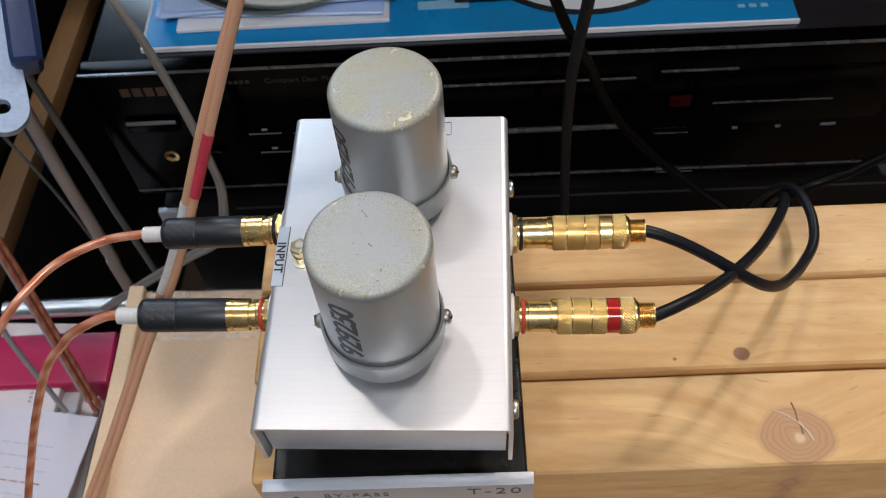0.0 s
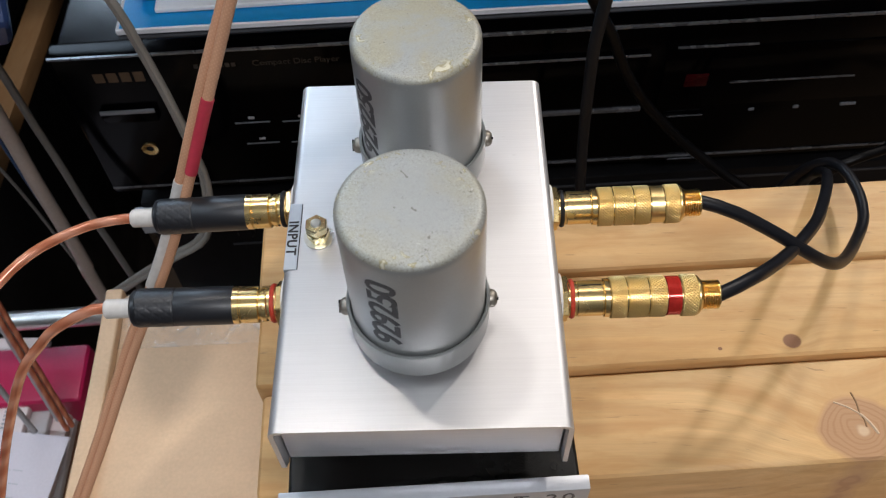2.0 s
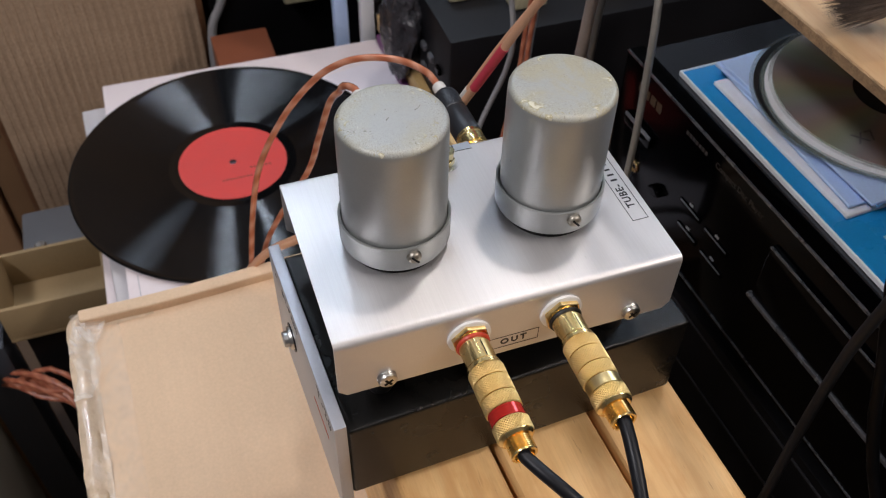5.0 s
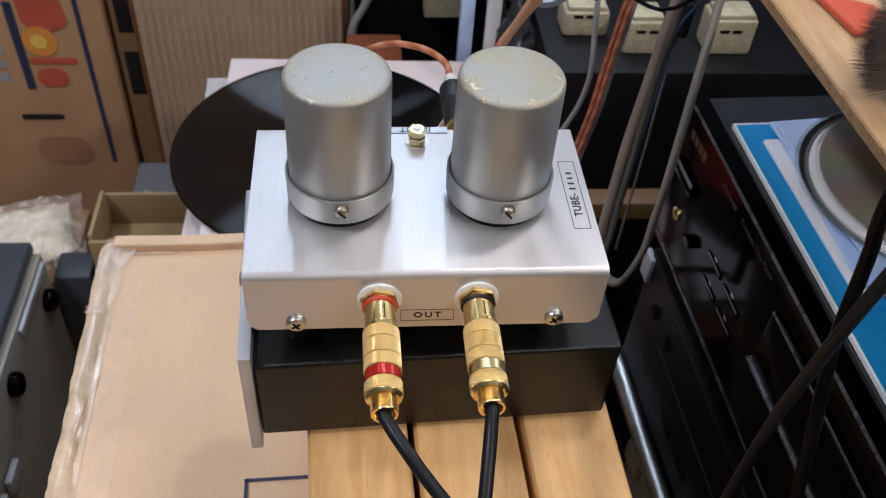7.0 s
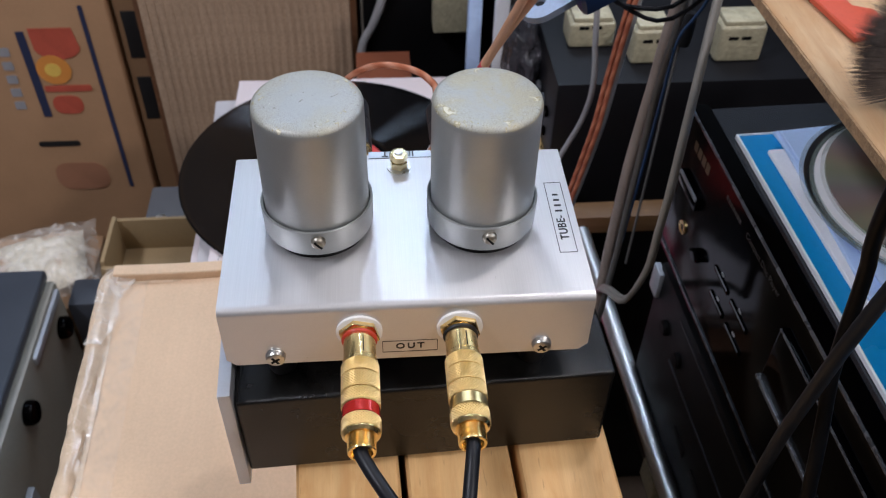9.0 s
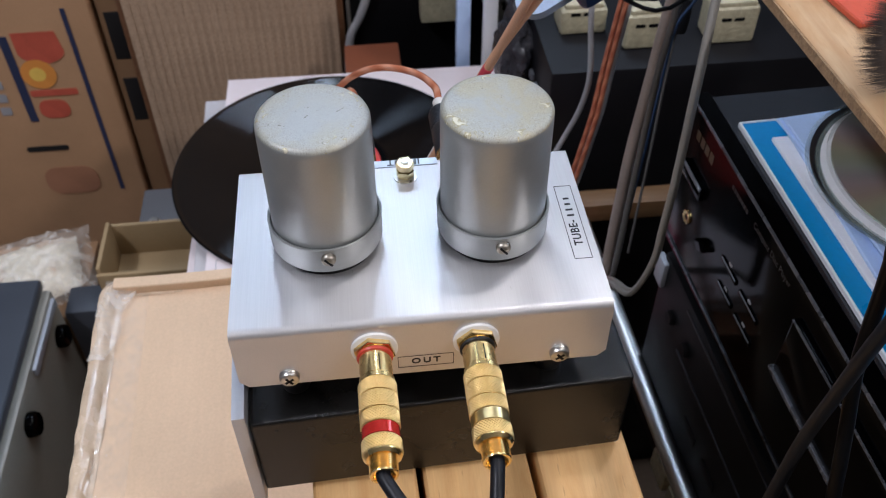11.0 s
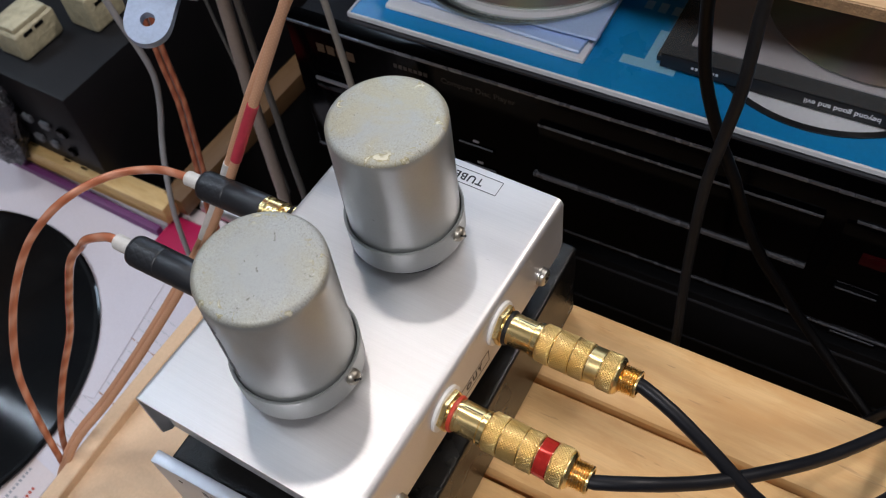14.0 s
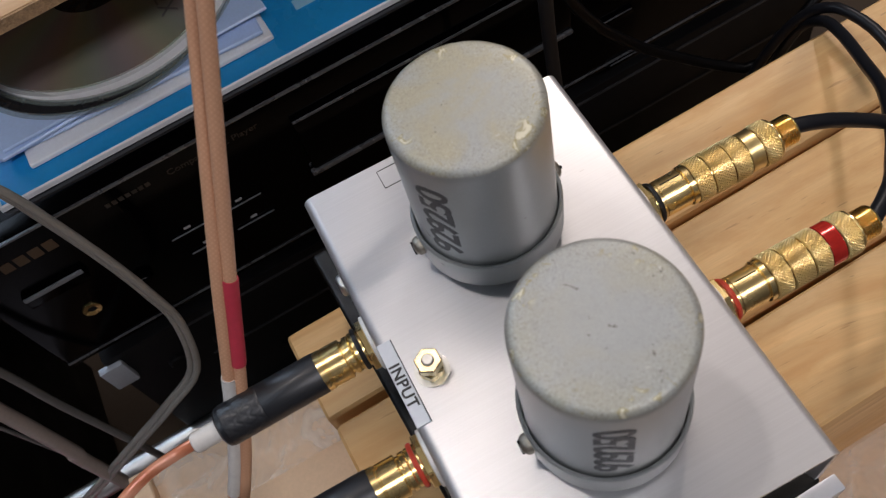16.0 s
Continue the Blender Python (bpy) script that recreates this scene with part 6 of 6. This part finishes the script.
    bm.transform(Matrix.Translation((-0.29, 0.13, 0)) @ pose(0, 0, 0, 0, 0, 3) @ Matrix.Translation((0.29, -0.13, 0)))
    solo("plastic_folder", bm, MAGENTA, "bright magenta plastic folder on the crate", "folder", "folders")
    bm = span((-0.58, 0.1265, -0.2895), (-0.345, 0.1325, -0.2520), 0.001)
    solo("card_folder", bm, PURPLE, "dark purple card folder beside the sleeves", "folder", "folders")


record_place()


# ---- the far side of the room ----
def far_side():
    f = -0.80
    # the fruit carton
    th = thing("fruit_carton", (-0.98, -0.50, f), "tall brown fruit carton with faded red and blue print", "box")
    part("carton", span((-1.12, -0.66, f), (-0.85, -0.345, -0.235), 0.006, 3), cardboard("printed_carton", (0.43, 0.255, 0.14)), th)
    x = -0.8494
    on = lambda y, z: axes((0, 0, -1), (0, 1, 0), (x, y, z))  # noqa: E731

    def blot(name, outline, y, z, mt, label=""):
        bm = prism(outline, (0, 0, 0), (0, 0, 1), 0.0006)
        bm.transform(on(y, z))
        return part(name, bm, mt, th, label, 0)

    def spot(r, y, z, mt, label, lift=0.0003):
        bm = prism([(r * math.cos(radians(a)), r * math.sin(radians(a))) for a in range(0, 360, 15)], (0, 0, lift), (0, 0, 1), 0.0006)
        bm.transform(on(y, z))
        return part("print", bm, mt, th, label, 0)

    blot("print", [(-0.023, -0.028)] + [(0.004 + 0.020 * math.cos(radians(a)), 0.030 * math.sin(radians(a)) + 0.002) for a in range(-80, 81, 16)] + [(-0.023, 0.027)], -0.4250, -0.3690, PRINT_RED, "faded red printed shape")
    spot(0.0225, -0.4360, -0.4085, PRINT_ORANGE, "orange printed sun shape")
    spot(0.0105, -0.4370, -0.4085, PRINT_YELLOW, "yellow printed spot", 0.0008)
    blot("print", rounded(0.010, 0.062, 0.003), -0.4250, -0.4385, PRINT_RED, "faded red printed shape")
    blot("print", rounded(0.030, 0.040, 0.013), -0.4320, -0.4650, PRINT_RED, "faded red printed shape")
    blot("print", rounded(0.134, 0.011, 0.001), -0.4640, -0.4170, PRINT_BLUE, "navy printed stripe")
    blot("print", rounded(0.300, 0.006, 0.001), -0.3790, -0.4650, PRINT_BLUE, "navy printed stripe")
    for k in range(5):
        blot("print", rounded(0.013, 0.014, 0.002), -0.492 - 0.001 * k, -0.380 - 0.021 * k, PRINT_GREY)
    blot("hand_slot", rounded(0.009, 0.058, 0.004), -0.4620, -0.5316, INK, "dark hand slot")
    blot("print", rounded(0.050, 0.075, 0.02), -0.445, -0.592, PRINT_BROWN, "faded brown printed shape")
    # the carton behind it with slots
    th2 = thing("slotted_carton", (-0.92, -0.32, f), "narrow brown carton with dark vent slots", "box")
    part("carton", span((-1.05, -0.342, f), (-0.86, -0.302, -0.20), 0.004), CARD_DARK, th2)
    for z0 in (-0.30, -0.40, -0.50):
        part("vent_slot", span((-0.8605, -0.334, z0), (-0.8590, -0.314, z0 + 0.07), 0.0005), INK, th2, "dark slot")
    # the loudspeaker
    th = thing("loudspeaker", (-0.93, -0.16, f), "large loudspeaker cabinet with a ribbed brown cloth front", "loudspeaker")
    part("cabinet", span((-1.15, -0.300, f), (-0.805, -0.028, 0.18), 0.003), CABINET, th, "dark wooden cabinet")
    part("cloth_front", span((-0.8052, -0.292, f + 0.02), (-0.7980, -0.036, 0.17), 0.003), GRILLE, th, "ribbed brown grille cloth")
    for k in range(25):
        y = -0.287 + k * 0.0102
        part("rib", span((-0.7985, y, f + 0.022), (-0.7968, y + 0.0056, 0.168), 0.0008), GRILLE, th)
    # red-brown wood block beyond the sleeves
    solo("wood_block", span((-0.74, -0.030, f), (-0.675, 0.035, -0.325), 0.002), RED_WOOD, "red-brown wooden block beyond the sleeves", "wood block")
    # the amplifier in the shade with cream terminals
    th = thing("amplifier", (-0.58, 0.34, f), "dark grey amplifier case with cream terminal blocks", "amplifier")
    part("case", span((-0.78, 0.142, -0.300), (-0.402, 0.60, -0.150), 0.003), AMP_GREY, th, "dark grey steel case")
    # near-black block put where only shade lies under the case
    part("plinth", span((-0.77, 0.175, f), (-0.42, 0.60, -0.300), 0.002), DARK_VOID, th, "black plinth put in for the shade below")
    rnd = random.Random(8)
    for i in range(17):
        for j in range(5):
            if rnd.random() < 0.85:
                x, z = -0.745 + 0.0195 * i, -0.286 + 0.022 * j
                part("key", span((x, 0.1385, z), (x + rnd.choice((0.007, 0.010)), 0.1425, z + 0.007), 0.001, 1), MID_GREY if rnd.random() < 0.45 else BLACK_PLASTIC, th, "small key")
    for x1, y0, y1, h in ((-0.457, 0.160, 0.200, 0.024), (-0.429, 0.208, 0.241, 0.032), (-0.429, 0.281, 0.321, 0.034)):
        t = part("terminal_block", span((x1 - 0.030, y0, -0.150), (x1, y1, -0.150 + h), 0.004, 3), CREAM, th, "cream terminal block")
        part("terminal_cap", span((x1 - 0.027, y0 + 0.003, -0.151 + h), (x1 - 0.002, y1 - 0.003, -0.146 + h), 0.002, 2), CREAM, t, "raised cream cap")
        for k in range(2):
            part("terminal_slot", span((x1 - 0.0006, y0 + 0.008 + 0.011 * k, -0.140 + h * 0.35), (x1 + 0.0006, y0 + 0.016 + 0.011 * k, -0.1372 + h * 0.35)), DARK_VOID, t, "", 0)
    # a dark panel added to close the unlit view behind the cables
    th = thing("dark_backing", (-0.4, 0.9, f), "dark panel and shelf added to close the unlit view", "rack")
    part("backing_panel", span((-1.2, 0.665, f), (0.9, 0.70, 0.16), 0.002), DARK_VOID, th)
    part("rack_shelf", span((-0.78, 0.45, 0.02), (-0.30, 0.66, 0.035), 0.001), DARK_GREY, th)
    # solid black block added in place of a dark void
    solo("dark_void_block", span((-1.2, -0.02, f), (-0.80, 0.66, 0.16), 0.003), DARK_VOID, "black block added for the dark void beside the loudspeaker", "cabinet")
    # the meter with black knobs
    th = thing("test_meter", (-0.26, -0.50, f), "olive-grey test instrument with a slate top and black knobs", "instrument")
    part("case", span((-0.420, -0.69, f), (-0.10, -0.327, -0.372), 0.004), OLIVE, th)
    part("top_cover", span((-0.424, -0.70, -0.372), (-0.10, -0.334, -0.360), 0.004, 3), SLATE, th, "slate-blue top cover")
    for x, z in ((-0.394, -0.413), (-0.281, -0.397)):
        k = part("knob", lathe([(0.0115, -0.006), (0.0115, 0.006), (0.0100, 0.0085), (0.006, 0.0095), (0, 0.0095)], (x, -0.327, z), (0, 1, 0.1), 24), BLACK_PLASTIC, th, "black round knob")
    part("bracket", span((-0.412, -0.3275, -0.385), (-0.325, -0.3235, -0.376), 0.001), TIN, th, "pale metal strip")
    part("lower_panel", span((-0.36, -0.3280, -0.74), (-0.11, -0.3245, -0.62), 0.001), DARK_GREY, th, "dark lower panel")
    for k in range(3):
        part("key", span((-0.23 + 0.035 * k, -0.3250, -0.455), (-0.205 + 0.035 * k, -0.3190, -0.435), 0.001), TIN, th, "bright metal key")
    # the open tray, a small grey case, a package
    th = thing("open_tray", (-0.44, -0.23, f), "open tan cardboard tray, empty", "tray")
    # added support, coloured near black to give the shade below the tray
    part("tray_stand", span((-0.470, -0.266, f), (-0.415, -0.190, -0.392), 0.002), DARK_VOID, th, "dark stand put in for the shade under the tray")
    for a, b in (((-0.480, -0.276, -0.392), (-0.408, -0.180, -0.388)), ((-0.480, -0.276, -0.388), (-0.476, -0.180, -0.348)), ((-0.412, -0.276, -0.388), (-0.408, -0.180, -0.348)), ((-0.476, -0.276, -0.388), (-0.412, -0.272, -0.342)), ((-0.476, -0.184, -0.388), (-0.412, -0.180, -0.348))):
        part("tray_side", span(a, b, 0.0008), TRAY, th)
    th = thing("small_case", (-0.55, -0.23, f), "small dark grey case with a steel catch", "case")
    part("case", span((-0.590, -0.266, f), (-0.522, -0.205, -0.400), 0.004), MID_GREY, th)
    part("catch", lathe([(0.006, 0), (0.006, 0.002), (0.004, 0.004), (0, 0.004)], (-0.534, -0.248, -0.400), (0, 0, 1), 20), STEEL, th, "round steel catch")
    th = thing("wrapped_package", (-0.50, -0.37, f), "soft pale package wrapped in plastic on a carton", "package")
    part("stand", span((-0.54, -0.46, f), (-0.43, -0.315, -0.425), 0.004), CARD_DARK, th, "brown carton below")
    # a crumpled clear pouch over cream padding, its corner lifted
    pm = Matrix.Translation((-0.485, -0.372, -0.421)) @ pose(0, 0, 0, 3, 4, 16)

    def pouch(w, l, lift, seed, n=34):
        bm = bmesh.new()
        grid = []
        for i in range(n + 1):
            row = []
            for j in range(n + 1):
                u, v = i / n * 2 - 1, j / n * 2 - 1
                swell = (1 - u ** 4) * (1 - v ** 4)
                q = Vector((u * 3.1 + seed, v * 3.7, seed))
                fold = 0.0035 * abs(noise.noise(q * 1.3)) + 0.0022 * abs(noise.noise(q * 3.1)) + 0.0010 * noise.noise(q * 7.0)
                corner = 0.016 * max(0.0, u + v - 1.1)
                row.append(bm.verts.new((u * w / 2 * (1 + 0.04 * noise.noise(q)), v * l / 2 * (1 + 0.04 * noise.noise(q * 1.7)), lift * swell + fold * (0.4 + swell) + corner)))
            grid.append(row)
        for p, q in zip(grid, grid[1:]):
            for j in range(n):
                bm.faces.new((p[j], p[j + 1], q[j + 1], q[j]))
        bm.transform(pm)
        return bm

    part("padding", pouch(0.084, 0.098, 0.020, 1.0), PAD, th, "cream padding with a brown stain", 60)
    part("wrap", pouch(0.106, 0.126, 0.026, 4.0), TAPE_THICK, th, "crumpled clear wrap", 60)
    solo("dark_block", span((-0.448, -0.322, f), (-0.412, -0.286, -0.400), 0.003), SLATE, "slate-grey block between tray and instrument", "block")
    rnd = random.Random(3)
    for k in range(9):
        j = lambda: rnd.uniform(-0.010, 0.010)  # noqa: E731
        cable("loose_wire", [(-0.455 + j(), -0.345 + j(), -0.475), (-0.420 + j(), -0.300 + j(), -0.450 + j()), (-0.392 + j(), -0.262 + j(), -0.442 + j()), (-0.360 + j(), -0.225 + j(), -0.455 + j()), (-0.300 + j(), -0.190 + j(), -0.520), (-0.26 + 2 * j(), -0.18 + j(), f + 0.004)], 0.0026, RUST_CORD, "loose rust-red wire in a bundle beside the carton", "wire", "rust wires", 8, 0.015)


far_side()
cable("white_cable", [(-0.792, 0.030, -0.20), (-0.792, 0.0048, -0.2821), (-0.792, -0.0081, -0.3185), (-0.794, -0.024, -0.3564), (-0.796, -0.03, -0.45)], 0.0055, PALE_CORD, "thick pale grey cable hanging beside the loudspeaker")
solo("socket_box", span((-0.800, 0.066, -0.322), (-0.772, 0.122, -0.262), 0.004, 3), CREAM, "beige plastic socket box on the added black block", "socket box")
for pts in (((-0.170, 0.098, 0.072), (-0.170, 0.1052, 0.0611), (-0.170, 0.1125, 0.0530), (-0.170, 0.1302, 0.0448), (-0.170, 0.1442, 0.0502), (-0.170, 0.160, 0.068)), ((-0.170, 0.100, 0.064), (-0.170, 0.1089, 0.0551), (-0.170, 0.1215, 0.0518), (-0.170, 0.1362, 0.0524), (-0.170, 0.152, 0.066))):
    cable("black_wire", pts, 0.0011, BLACK_CORD, "thin black wire looped beside the tool arm", "wire", "looped black wires", 8, 0.006)


def upright_folders():
    for y0, y1, mt, label in ((0.089, 0.103, PAPER_BLUE, "pale blue folder standing upright behind the sleeves"), (0.117, 0.131, PAPER, "white folder standing upright behind the sleeves")):
        solo("upright_folder", span((-0.612, y0, -0.80), (-0.600, y1, -0.13), 0.001), mt, label, "folder", "upright folders")


upright_folders()


def plastic_bag():
    """A crumpled film bag: a lumpy closed shape with sharp folds."""
    bm = bmesh.new()
    bmesh.ops.create_icosphere(bm, subdivisions=4, radius=1.0)
    for v in bm.verts:
        w = 1 + 0.30 * noise.noise(v.co * 2.2) + 0.16 * abs(noise.noise(v.co * 5.0)) + 0.06 * noise.noise(v.co * 11.0)
        v.co = Vector((v.co.x * 0.026 * w, v.co.y * 0.017 * w, v.co.z * 0.050 * w))
    low = min(v.co.z for v in bm.verts)
    bm.transform(Matrix.Translation((-0.500, 0.1300, -0.2520 - low)))
    solo("plastic_bag", bm, BAG, "crumpled dark grey plastic bag among the cables", "plastic bag", "", "", 40)


plastic_bag()
